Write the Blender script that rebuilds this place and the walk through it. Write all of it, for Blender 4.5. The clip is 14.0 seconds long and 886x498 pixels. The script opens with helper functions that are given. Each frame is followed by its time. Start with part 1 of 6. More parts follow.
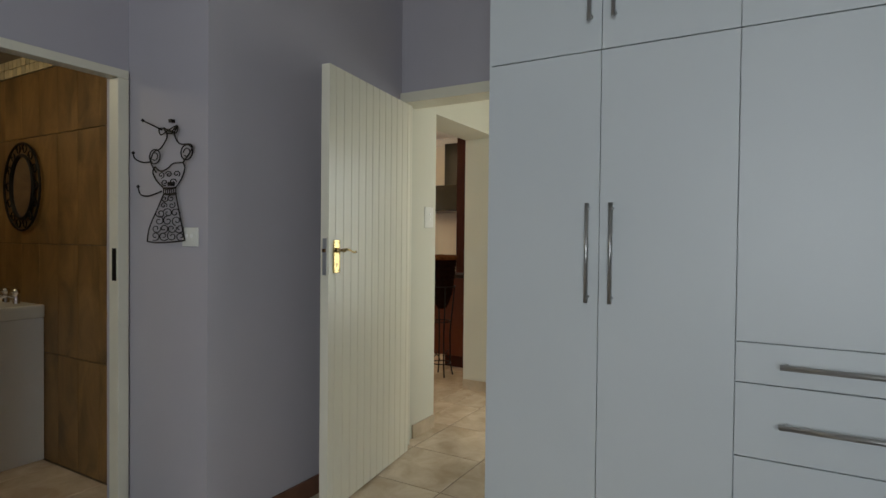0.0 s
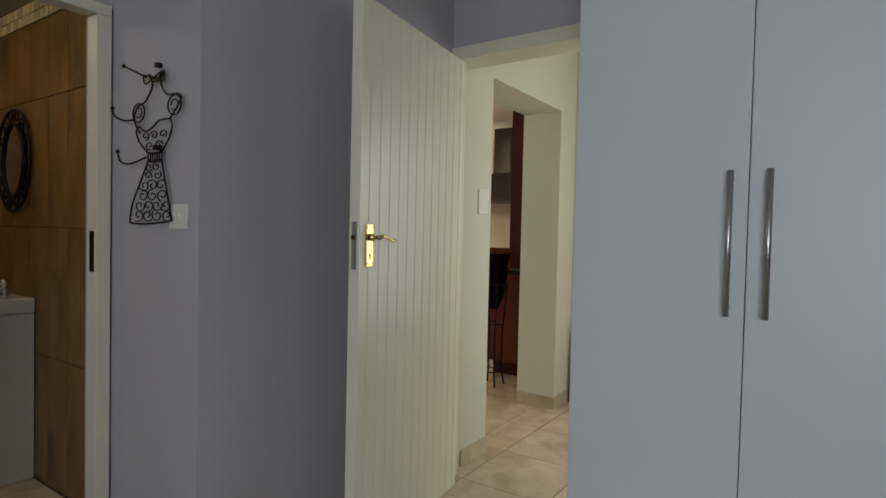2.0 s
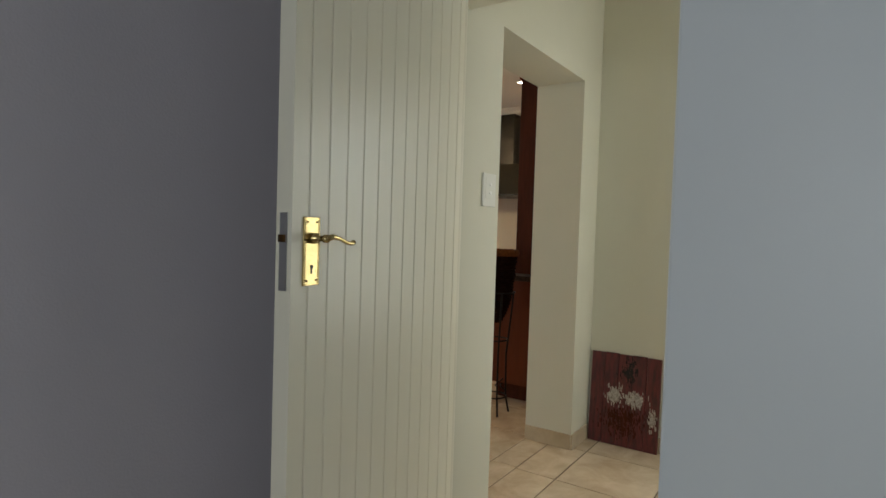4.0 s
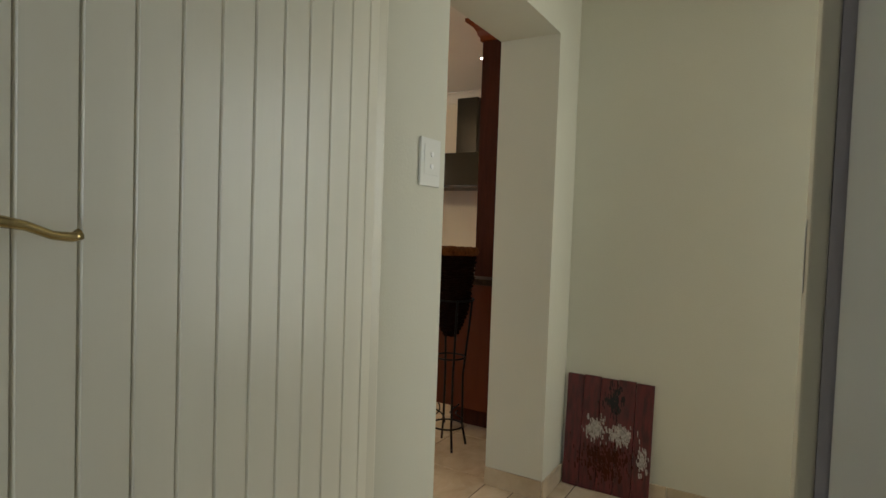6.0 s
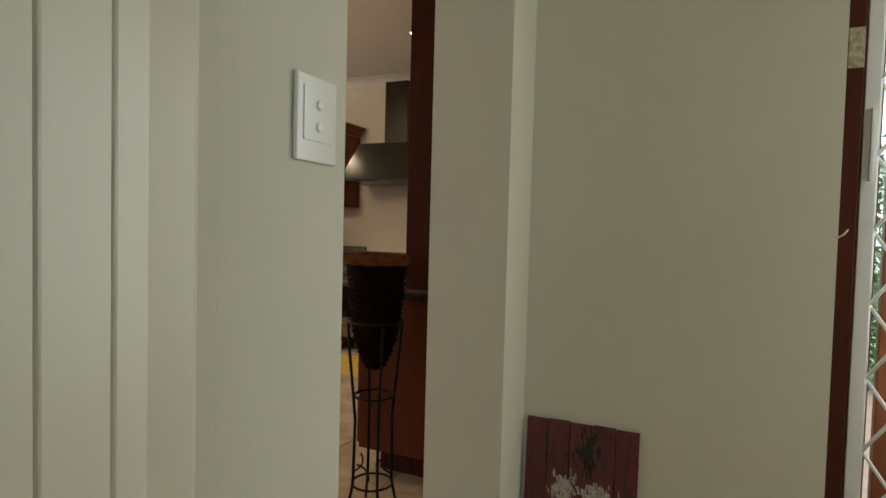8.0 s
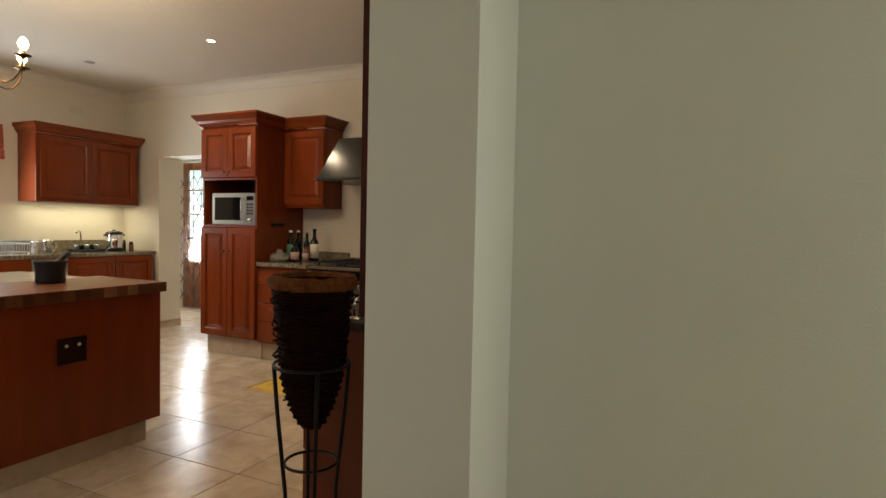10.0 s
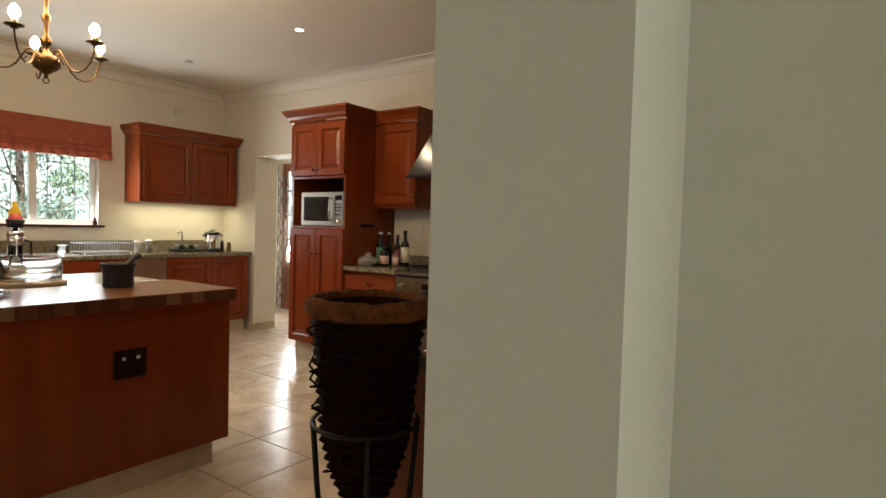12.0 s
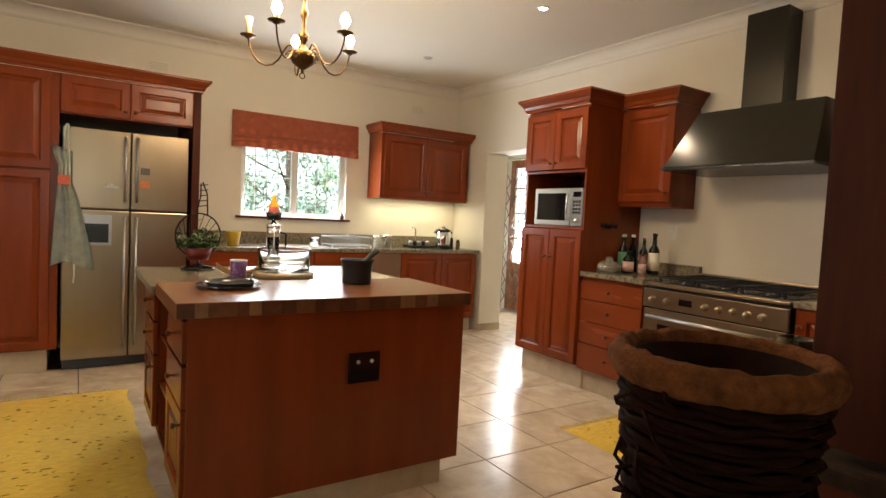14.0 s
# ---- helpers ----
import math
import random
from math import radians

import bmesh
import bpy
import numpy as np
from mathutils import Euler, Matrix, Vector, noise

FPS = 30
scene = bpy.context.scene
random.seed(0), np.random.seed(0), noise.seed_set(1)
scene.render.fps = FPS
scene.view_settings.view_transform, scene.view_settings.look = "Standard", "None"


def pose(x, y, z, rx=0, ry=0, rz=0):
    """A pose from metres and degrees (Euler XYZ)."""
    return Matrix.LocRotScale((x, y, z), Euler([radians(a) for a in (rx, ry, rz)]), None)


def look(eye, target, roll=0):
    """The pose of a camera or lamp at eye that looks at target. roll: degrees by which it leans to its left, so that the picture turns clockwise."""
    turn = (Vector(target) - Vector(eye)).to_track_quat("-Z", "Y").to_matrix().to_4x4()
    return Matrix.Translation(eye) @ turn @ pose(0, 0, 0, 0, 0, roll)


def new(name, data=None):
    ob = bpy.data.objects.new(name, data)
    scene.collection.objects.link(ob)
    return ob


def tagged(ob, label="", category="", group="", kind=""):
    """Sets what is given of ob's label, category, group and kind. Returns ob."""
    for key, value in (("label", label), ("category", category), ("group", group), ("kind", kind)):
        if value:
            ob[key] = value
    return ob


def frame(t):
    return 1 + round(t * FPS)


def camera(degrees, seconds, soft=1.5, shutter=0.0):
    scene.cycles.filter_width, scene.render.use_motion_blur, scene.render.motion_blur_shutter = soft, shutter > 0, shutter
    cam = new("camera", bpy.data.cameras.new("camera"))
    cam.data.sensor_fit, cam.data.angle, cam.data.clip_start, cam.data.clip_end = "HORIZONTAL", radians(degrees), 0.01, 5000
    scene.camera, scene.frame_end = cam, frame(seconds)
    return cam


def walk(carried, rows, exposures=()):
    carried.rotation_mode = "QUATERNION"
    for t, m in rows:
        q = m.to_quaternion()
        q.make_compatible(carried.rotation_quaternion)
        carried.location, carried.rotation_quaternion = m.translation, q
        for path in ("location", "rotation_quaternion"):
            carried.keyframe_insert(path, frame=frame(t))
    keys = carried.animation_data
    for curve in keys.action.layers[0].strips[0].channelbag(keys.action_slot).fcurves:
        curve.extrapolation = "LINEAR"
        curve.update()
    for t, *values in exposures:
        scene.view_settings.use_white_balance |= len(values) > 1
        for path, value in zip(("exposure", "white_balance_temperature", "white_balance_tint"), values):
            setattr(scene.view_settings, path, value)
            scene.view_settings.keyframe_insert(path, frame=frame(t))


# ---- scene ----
cam = camera(76.5, 14.0)
PATH = [
    (0, (0.021, 0.121, 1.249), (1.75, 1.124, 1.214), 0.6),
    (0.5, (0.108, 0.22, 1.235), (1.825, 1.245, 1.208), 0.8),
    (1, (0.255, 0.314, 1.241), (1.948, 1.378, 1.211), 1.0),
    (1.5, (0.379, 0.387, 1.224), (2.045, 1.494, 1.181), 1.1),
    (2, (0.499, 0.488, 1.214), (2.149, 1.618, 1.158), 1.3),
    (2.5, (0.643, 0.614, 1.227), (2.29, 1.748, 1.171), 1.5),
    (3, (0.783, 0.704, 1.225), (2.429, 1.839, 1.16), 1.6),
    (3.2, (0.86, 0.745, 1.228), (2.506, 1.88, 1.163), 1.7),
    (5.5, (1.596, 1.117, 1.2), (3.294, 2.172, 1.125), 1.9),
    (6, (1.782, 1.179, 1.205), (3.5, 2.199, 1.131), 2.0),
    (6.5, (1.954, 1.238, 1.218), (3.69, 2.228, 1.144), 1.7),
    (7, (2.112, 1.329, 1.215), (3.871, 2.278, 1.14), 1.8),
    (7.5, (2.256, 1.417, 1.227), (4.049, 2.3, 1.154), 1.8),
    (8, (2.389, 1.476, 1.223), (4.215, 2.288, 1.148), 1.5),
    (8.5, (2.557, 1.474, 1.229), (4.379, 2.296, 1.164), 1.7),
    (9, (2.731, 1.498, 1.248), (4.551, 2.324, 1.176), 1.4),
    (11.3, (3.363, 1.732, 1.269), (5.145, 2.638, 1.191), 1.0),
    (11.5, (3.431, 1.765, 1.268), (5.178, 2.735, 1.193), 1.1),
    (12, (3.508, 1.834, 1.265), (5.144, 2.981, 1.188), 1.6),
    (12.5, (3.58, 1.929, 1.262), (5.086, 3.237, 1.175), 1.8),
    (13, (3.636, 2.05, 1.27), (5.017, 3.493, 1.177), 2.4),
    (13.5, (3.697, 2.163, 1.262), (4.919, 3.743, 1.165), 2.6),
    (14, (3.741, 2.289, 1.257), (4.833, 3.961, 1.149), 2.9),
]
walk(cam, [(t, look(eye, target, roll)) for t, eye, target, roll in PATH],
     [(0, 1.84), (3, 1.79), (5.3, 1.66), (7.3, 1.44), (9, 1.47), (11.5, 1.68), (12.5, 1.60), (13, 1.66), (14, 2.05)])

# ---------------- world and large lights ----------------
world = bpy.data.worlds.new("sky_world")
scene.world = world
world.use_nodes = True
wn, wl = world.node_tree.nodes, world.node_tree.links
sky = wn.new("ShaderNodeTexSky")
sky.sky_type, sky.sun_disc = "NISHITA", False
sky.sun_elevation, sky.sun_rotation = radians(48), radians(190)
wl.new(sky.outputs[0], wn["Background"].inputs[0])
wn["Background"].inputs[1].default_value = 0.15
sun = new("sun", bpy.data.lights.new("sun", "SUN"))
sun.data.energy, sun.data.angle, sun.data.color = 5.0, radians(0.5), (1.0, 0.95, 0.88)
sun.matrix_world = look((0, 0, 10), (0.6, 3.2, 6.5))


def area(name, eye, target, sx, sy, power, col):
    L = new(name, bpy.data.lights.new(name, "AREA"))
    L.data.shape, L.data.size, L.data.size_y, L.data.energy, L.data.color = "RECTANGLE", sx, sy, power, col
    L.matrix_world = look(eye, target)
    return L


def point(name, at, r, power, col):
    L = new(name, bpy.data.lights.new(name, "POINT"))
    L.data.shadow_soft_size, L.data.energy, L.data.color = r, power, col
    L.location = at
    return L


WARM = (1.0, 0.76, 0.49)
area("bedroom_window_light", (-2.6, -0.6, 1.5), (2.8, 0.9, 1.2), 1.8, 1.3, 17, (0.87, 0.95, 1.0))
area("kitchen_window_light", (5.62, 8.0, 1.55), (5.62, 5.0, 1.0), 1.05, 0.65, 12, (0.92, 0.97, 1.0))
area("back_door_light", (9.12, 8.03, 1.35), (6.9, 6.3, 0.6), 0.95, 1.35, 23, (0.95, 0.98, 1.0))
# added fill that brightens the hall's end wall; no window is built here
area("hall_fill_light", (3.7, -0.55, 1.5), (4.0, 1.5, 1.2), 1.1, 1.2, 3.7, (1.0, 0.99, 0.93))
area("entrance_door_light", (4.44, 0.57, 1.3), (3.0, 1.5, 1.2), 0.7, 1.5, 3.8, (0.97, 1.0, 0.93))
# unseen fill added from the west; that wall has no window
area("kitchen_west_fill", (2.0, 4.9, 1.6), (5.0, 5.2, 0.8), 1.6, 1.2, 3.5, (0.95, 0.97, 1.0))
area("under_cabinet_light", (6.97, 7.8, 1.43), (6.97, 7.84, 0.9), 1.0, 0.05, 1.15, (1.0, 0.90, 0.58))
point("bathroom_lamp", (0.5, 3.6, 2.2), 0.1, 2.6, (1.0, 0.86, 0.55))


# ---------------- mesh helpers ----------------
def box(bm, x0, x1, y0, y1, z0, z1, bev=0.0, m=None):
    vs = [bm.verts.new((x, y, z)) for z in (z0, z1) for x, y in ((x0, y0), (x1, y0), (x1, y1), (x0, y1))]
    fs = [bm.faces.new([vs[i] for i in q]) for q in
          ((3, 2, 1, 0), (4, 5, 6, 7), (0, 1, 5, 4), (1, 2, 6, 5), (2, 3, 7, 6), (3, 0, 4, 7))]
    if bev > 0:
        es = list({e for f in fs for e in f.edges})
        r = bmesh.ops.bevel(bm, geom=es, offset=bev, segments=2, affect="EDGES", profile=0.6)
        vs = list({v for f in r["faces"] for v in f.verts} | {v for v in vs if v.is_valid})
    if m is not None:
        bmesh.ops.transform(bm, matrix=m, verts=[v for v in vs if v.is_valid])
    return bm


def lathe(bm, prof, n=24, at=(0, 0, 0), m=None):
    """Revolves (r, z) points about a vertical axis."""
    rings = []
    for r, z in prof:
        if r < 1e-5:
            rings.append([bm.verts.new((at[0], at[1], at[2] + z))])
        else:
            rings.append([bm.verts.new((at[0] + r * math.cos(2 * math.pi * i / n), at[1] + r * math.sin(2 * math.pi * i / n), at[2] + z)) for i in range(n)])
    for a, b in zip(rings, rings[1:]):
        for i in range(n):
            j = (i + 1) % n
            q = [a[i % len(a)], a[j % len(a)], b[j % len(b)], b[i % len(b)]]
            q = list(dict.fromkeys(q))
            if len(q) > 2:
                f = bm.faces.new(q)
                f.smooth = True
    if m is not None:
        bmesh.ops.transform(bm, matrix=m, verts=[v for r in rings for v in r])
    return bm


def tube(bm, pts, r, n=8, closed=False):
    """A round bar along points; r a number or one a point."""
    pts = [Vector(p) for p in pts]
    k = len(pts)
    rs = r if isinstance(r, (list, tuple)) else [r] * k
    rings, up = [], None
    for i, p in enumerate(pts):
        a = pts[(i - 1) % k] if (i or closed) else p
        b = pts[(i + 1) % k] if (i < k - 1 or closed) else p
        d = (b - a).normalized()
        if up is None:
            up = d.orthogonal().normalized()
        up = (up - d * up.dot(d))
        up = up.normalized() if up.length > 1e-6 else d.orthogonal().normalized()
        s = d.cross(up)
        rings.append([bm.verts.new(p + rs[i] * (up * math.cos(2 * math.pi * j / n) + s * math.sin(2 * math.pi * j / n))) for j in range(n)])
    for i in range(k if closed else k - 1):
        a, b = rings[i], rings[(i + 1) % k]
        for j in range(n):
            f = bm.faces.new((a[j], a[(j + 1) % n], b[(j + 1) % n], b[j]))
            f.smooth = True
    if not closed:
        bm.faces.new(rings[0][::-1])
        bm.faces.new(rings[-1])
    return bm


def extrude_profile(bm, prof, path):
    """Sweeps an open profile of (out, z) along a path of (x, y, nx, ny) with mitred corners."""
    rows = [[bm.verts.new((x + nx * o, y + ny * o, z)) for o, z in prof] for x, y, nx, ny in path]
    for a, b in zip(rows, rows[1:]):
        for i in range(len(prof) - 1):
            bm.faces.new((a[i], b[i], b[i + 1], a[i + 1]))
    bm.faces.new(rows[0])
    bm.faces.new(rows[-1][::-1])
    return bm


def part(name, bm, material, parent=None, label="", kind="", fix=True):
    me = bpy.data.meshes.new(name)
    if fix:
        bmesh.ops.recalc_face_normals(bm, faces=bm.faces[:])
    bm.to_mesh(me)
    bm.free()
    me.materials.append(material)
    ob = new(name, me)
    if parent:
        ob.parent = parent
    return tagged(ob, label, kind=kind)


def thing(name, label, category, group="", kind="", at=(0, 0, 0), rz=0):
    e = new(name)
    e.empty_display_size = 0.1
    e.matrix_world = pose(*at, 0, 0, rz)
    return tagged(e, label, category, group, kind)


def B(*boxes, bev=0.0):
    bm = bmesh.new()
    for b in boxes:
        box(bm, *b, bev=bev)
    return bm


# ---------------- materials ----------------
def mat(name, col, rough=0.5, metal=0.0, var=0.0, scale=4.0, bump=0.0, bscale=60.0, stretch=(1, 1, 1), col2=None,
        spec=0.5, coat=0.0, rvar=0.0, rand=0.0, trans=0.0, sheen=0.0, dist=0.0):
    m = bpy.data.materials.new(name)
    m.use_nodes = True
    n, l = m.node_tree.nodes, m.node_tree.links
    p = n["Principled BSDF"]
    p.inputs["Roughness"].default_value = rough
    p.inputs["Metallic"].default_value = metal
    p.inputs["Specular IOR Level"].default_value = spec
    p.inputs["Coat Weight"].default_value = coat
    p.inputs["Coat Roughness"].default_value = 0.15
    p.inputs["Transmission Weight"].default_value = trans
    p.inputs["Sheen Weight"].default_value = sheen
    p.inputs["Base Color"].default_value = (*col, 1)
    tc = n.new("ShaderNodeTexCoord")
    mp = n.new("ShaderNodeMapping")
    mp.inputs["Scale"].default_value = stretch
    l.new(tc.outputs["Object"], mp.inputs["Vector"])
    if var or col2 or rand:
        nz = n.new("ShaderNodeTexNoise")
        nz.inputs["Scale"].default_value, nz.inputs["Detail"].default_value = scale, 6
        nz.inputs["Roughness"].default_value, nz.inputs["Distortion"].default_value = 0.6, dist
        oi = n.new("ShaderNodeObjectInfo")
        ad = n.new("ShaderNodeVectorMath")
        ad.operation = "MULTIPLY_ADD"
        cb = n.new("ShaderNodeCombineXYZ")
        for i in range(3):
            l.new(oi.outputs["Random"], cb.inputs[i])
        l.new(cb.outputs[0], ad.inputs[0])
        ad.inputs[1].default_value = (37, 53, 29)
        l.new(mp.outputs[0], ad.inputs[2])
        l.new(ad.outputs[0] if rand else mp.outputs[0], nz.inputs["Vector"])
        rp = n.new("ShaderNodeValToRGB")
        c2 = col2 or tuple(c * (1 - var) for c in col)
        rp.color_ramp.elements[0].position, rp.color_ramp.elements[1].position = 0.32, 0.68
        rp.color_ramp.elements[0].color, rp.color_ramp.elements[1].color = (*c2, 1), (*col, 1)
        l.new(nz.outputs["Fac"], rp.inputs[0])
        out = rp.outputs[0]
        if rand:
            hv = n.new("ShaderNodeHueSaturation")
            mr = n.new("ShaderNodeMapRange")
            mr.inputs["To Min"].default_value, mr.inputs["To Max"].default_value = 1 - rand, 1 + rand
            l.new(oi.outputs["Random"], mr.inputs["Value"])
            l.new(mr.outputs[0], hv.inputs["Value"])
            l.new(out, hv.inputs["Color"])
            out = hv.outputs[0]
        l.new(out, p.inputs["Base Color"])
        if rvar:
            rr = n.new("ShaderNodeMapRange")
            rr.inputs["To Min"].default_value, rr.inputs["To Max"].default_value = rough - rvar, rough + rvar
            l.new(nz.outputs["Fac"], rr.inputs["Value"])
            l.new(rr.outputs[0], p.inputs["Roughness"])
    if bump:
        b2 = n.new("ShaderNodeTexNoise")
        b2.inputs["Scale"].default_value, b2.inputs["Detail"].default_value = bscale, 4
        l.new(mp.outputs[0], b2.inputs["Vector"])
        bp = n.new("ShaderNodeBump")
        bp.inputs["Strength"].default_value, bp.inputs["Distance"].default_value = bump, 0.004
        l.new(b2.outputs["Fac"], bp.inputs["Height"])
        l.new(bp.outputs[0], p.inputs["Normal"])
    return m


def emit(name, col, power):
    m = bpy.data.materials.new(name)
    m.use_nodes = True
    n, l = m.node_tree.nodes, m.node_tree.links
    p = n["Principled BSDF"]
    p.inputs["Emission Color"].default_value = (*col, 1)
    p.inputs["Emission Strength"].default_value = power
    p.inputs["Base Color"].default_value = (*col, 1)
    return m


LILAC = mat("lilac_grey_wall_paint", (0.44, 0.42, 0.463), 0.75, var=0.05, scale=1.5, bump=0.15, bscale=220)
CREAM = mat("cream_wall_paint", (0.606, 0.594, 0.490), 0.7, var=0.05, scale=1.3, bump=0.2, bscale=160)
KCREAM = mat("kitchen_wall_paint", (0.74, 0.69, 0.58), 0.7, var=0.04, scale=1.2, bump=0.2, bscale=160)
CEIL = mat("ceiling_paint", (0.72, 0.68, 0.60), 0.8, var=0.03, scale=1.0, bump=0.08, bscale=150)
FRAMEP = mat("cream_gloss_paint", (0.72, 0.69, 0.57), 0.35, var=0.05, scale=5, bump=0.08, bscale=40)
LEAFP = mat("door_paint", (0.79, 0.755, 0.62), 0.33, var=0.03, scale=3, bump=0.03, bscale=30, stretch=(4, 4, 0.6), rvar=0.06)
WARD = mat("wardrobe_white", (0.66, 0.70, 0.72), 0.42, var=0.03, scale=2, bump=0.05, bscale=90)
WOOD = mat("red_mahogany", (0.215, 0.041, 0.010), 0.25, var=0.24, scale=2.2, stretch=(4, 4, 0.6), bump=0.02, bscale=50, spec=0.24, coat=0.05, rvar=0.05)
WOODH = mat("red_mahogany_level", (0.225, 0.046, 0.012), 0.26, var=0.24, scale=2.2, stretch=(0.6, 0.6, 4), bump=0.02, bscale=50, spec=0.24, coat=0.05, rvar=0.05)
FRIDGEM = mat("fridge_brushed_steel", (0.36, 0.29, 0.20), 0.28, metal=1.0, var=0.06, scale=2, stretch=(6, 6, 0.3))
# mahogany darkened in colour to hold the shade on the dresser's side
DRESSW = mat("shaded_mahogany", (0.125, 0.027, 0.008), 0.35, var=0.3, scale=2.5, stretch=(4, 4, 0.6), spec=0.25)
RANGEM = mat("range_steel", (0.30, 0.235, 0.15), 0.30, metal=1.0, var=0.08, scale=20)
EDGEG = mat("dark_stone_edge", (0.06, 0.035, 0.022), 0.55, col2=(0.025, 0.015, 0.01), scale=38, spec=0.1)
# dark timber; on the dresser it also carries the shade of its side
DARKW = mat("dark_and_shaded_timber", (0.075, 0.018, 0.008), 0.6, spec=0.15, var=0.4, scale=8, stretch=(5, 5, 0.5), bump=0.1)
DOORW = mat("red_brown_door_timber", (0.33, 0.10, 0.035), 0.38, var=0.35, scale=7, stretch=(5, 5, 0.5), bump=0.08)
TILE = mat("mottled_beige_tile", (0.70, 0.59, 0.45), 0.235, col2=(0.50, 0.39, 0.27), scale=5.5, rand=0.05, bump=0.10, bscale=9, rvar=0.06, dist=0.5)
GROUT = mat("brown_grout", (0.13, 0.10, 0.075), 0.85, var=0.2, scale=12)
BTILE = mat("brown_bathroom_tile", (0.27, 0.150, 0.052), 0.34, col2=(0.10, 0.055, 0.020), scale=3.6, stretch=(1, 1.6, 0.8), rand=0.03, bump=0.10, bscale=14, dist=0.6)
BTILE2 = mat("tan_bathroom_tile", (0.28, 0.160, 0.058), 0.34, col2=(0.11, 0.06, 0.02), scale=4.2, stretch=(1, 1.6, 0.8), rand=0.03, bump=0.10, bscale=14)
MOSA = mat("pale_mosaic", (0.62, 0.52, 0.34), 0.3, var=0.3, scale=20, rand=0.25)
GRAN = mat("green_brown_granite", (0.30, 0.25, 0.17), 0.16, col2=(0.09, 0.075, 0.05), scale=38, bump=0.0, rvar=0.03)
BUTCH = mat("butcher_block_wood", (0.16, 0.062, 0.025), 0.30, spec=0.2, var=0.35, scale=9, stretch=(0.6, 5, 5), rand=0.30, bump=0.05)
STEEL = mat("brushed_steel", (0.42, 0.36, 0.28), 0.33, metal=1.0)
NICK = mat("satin_nickel", (0.50, 0.50, 0.50), 0.32, metal=1.0, var=0.1, scale=20)
CHROME = mat("chrome", (0.80, 0.80, 0.80), 0.08, metal=1.0)
BRASS = mat("polished_brass", (0.56, 0.43, 0.20), 0.24, metal=1.0, var=0.2, scale=25)
ABRASS = mat("aged_brass", (0.13, 0.07, 0.028), 0.36, metal=1.0, var=0.4, scale=20)
BLACKM = mat("black_wrought_iron", (0.012, 0.010, 0.009), 0.5, metal=0.6, var=0.3, scale=40)
BLACKP = mat("black_plastic", (0.015, 0.015, 0.016), 0.25)
BLACKG = mat("black_gloss_glass", (0.006, 0.006, 0.007), 0.06)
HOODM = mat("dark_hood_metal", (0.026, 0.022, 0.014), 0.19, metal=0.35, spec=0.35, var=0.1, scale=20)
WHITEP = mat("white_plastic", (0.74, 0.74, 0.69), 0.16)
WHITEG = mat("white_gloss_paint", (0.80, 0.80, 0.78), 0.3, var=0.04, scale=6)
# white gate darkened to grey: its silhouette against daylight is in the colour
GATESIL = mat("silhouetted_white_gate", (0.16, 0.15, 0.13), 0.5, var=0.2, scale=10)
GATEP = mat("white_gate_paint", (0.74, 0.76, 0.75), 0.35, var=0.06, scale=10)
FUR = mat("brown_fur_rim", (0.20, 0.070, 0.023), 0.95, var=0.6, scale=45, bump=1.0, bscale=220, spec=0.1)
WICK = mat("dark_wicker", (0.020, 0.006, 0.003), 0.8, spec=0.06, var=0.5, scale=30, bump=0.3, bscale=80)
YRUG = mat("yellow_rug_weave", (0.84, 0.57, 0.04), 0.95, col2=(0.66, 0.40, 0.02), scale=22, bump=0.9, bscale=190, stretch=(1, 3, 1), sheen=0.2)
FLECK = mat("rug_fleck_thread", (0.40, 0.24, 0.03), 0.95, var=0.3, scale=40)
REDB = mat("rust_red_fabric", (0.50, 0.135, 0.07), 0.9, col2=(0.40, 0.10, 0.05), scale=16, bump=0.4, bscale=250, sheen=0.2)
MIRR = mat("mirror_glass", (0.85, 0.85, 0.85), 0.02, metal=1.0)
GLASS = mat("clear_glass", (0.95, 0.97, 0.96), 0.02, trans=1.0)
SKIRT = mat("skirting_tile", (0.56, 0.46, 0.33), 0.3, col2=(0.42, 0.33, 0.22), scale=7, rand=0.06)
BASEB = mat("brown_baseboard", (0.16, 0.075, 0.045), 0.4, var=0.3, scale=8)
BULB = emit("candle_bulb_glow", (1.0, 0.72, 0.38), 22)
DOWNG = emit("downlight_glow", (1.0, 0.85, 0.6), 10)

# ---------------- setting ----------------
HX, HY = 3.745, 1.952       # tile grid of bedroom and hall
KX, KY = 5.562, 4.115       # tile grid of the kitchen
T = 0.45
WX, YF, CZ = 7.6, 8.0, 2.792  # cooker wall, window wall, ceiling

ground = part("ground", B((-60, 80, -60, 80, -0.35, -0.14)), mat("garden_grass", (0.10, 0.16, 0.04), 0.9, var=0.4, scale=3, bump=0.5, bscale=30), label="green garden lawn round the house", kind="structure")
floor = part("floor", B((-2.9, 7.9, -2.9, 2.17, -0.12, -0.004), (1.6, 9.6, 2.17, 9.4, -0.12, -0.004), (-1.5, 1.6, 2.6, 4.6, -0.12, -0.004)), GROUT, label="tiled floor with brown grout lines", kind="structure")

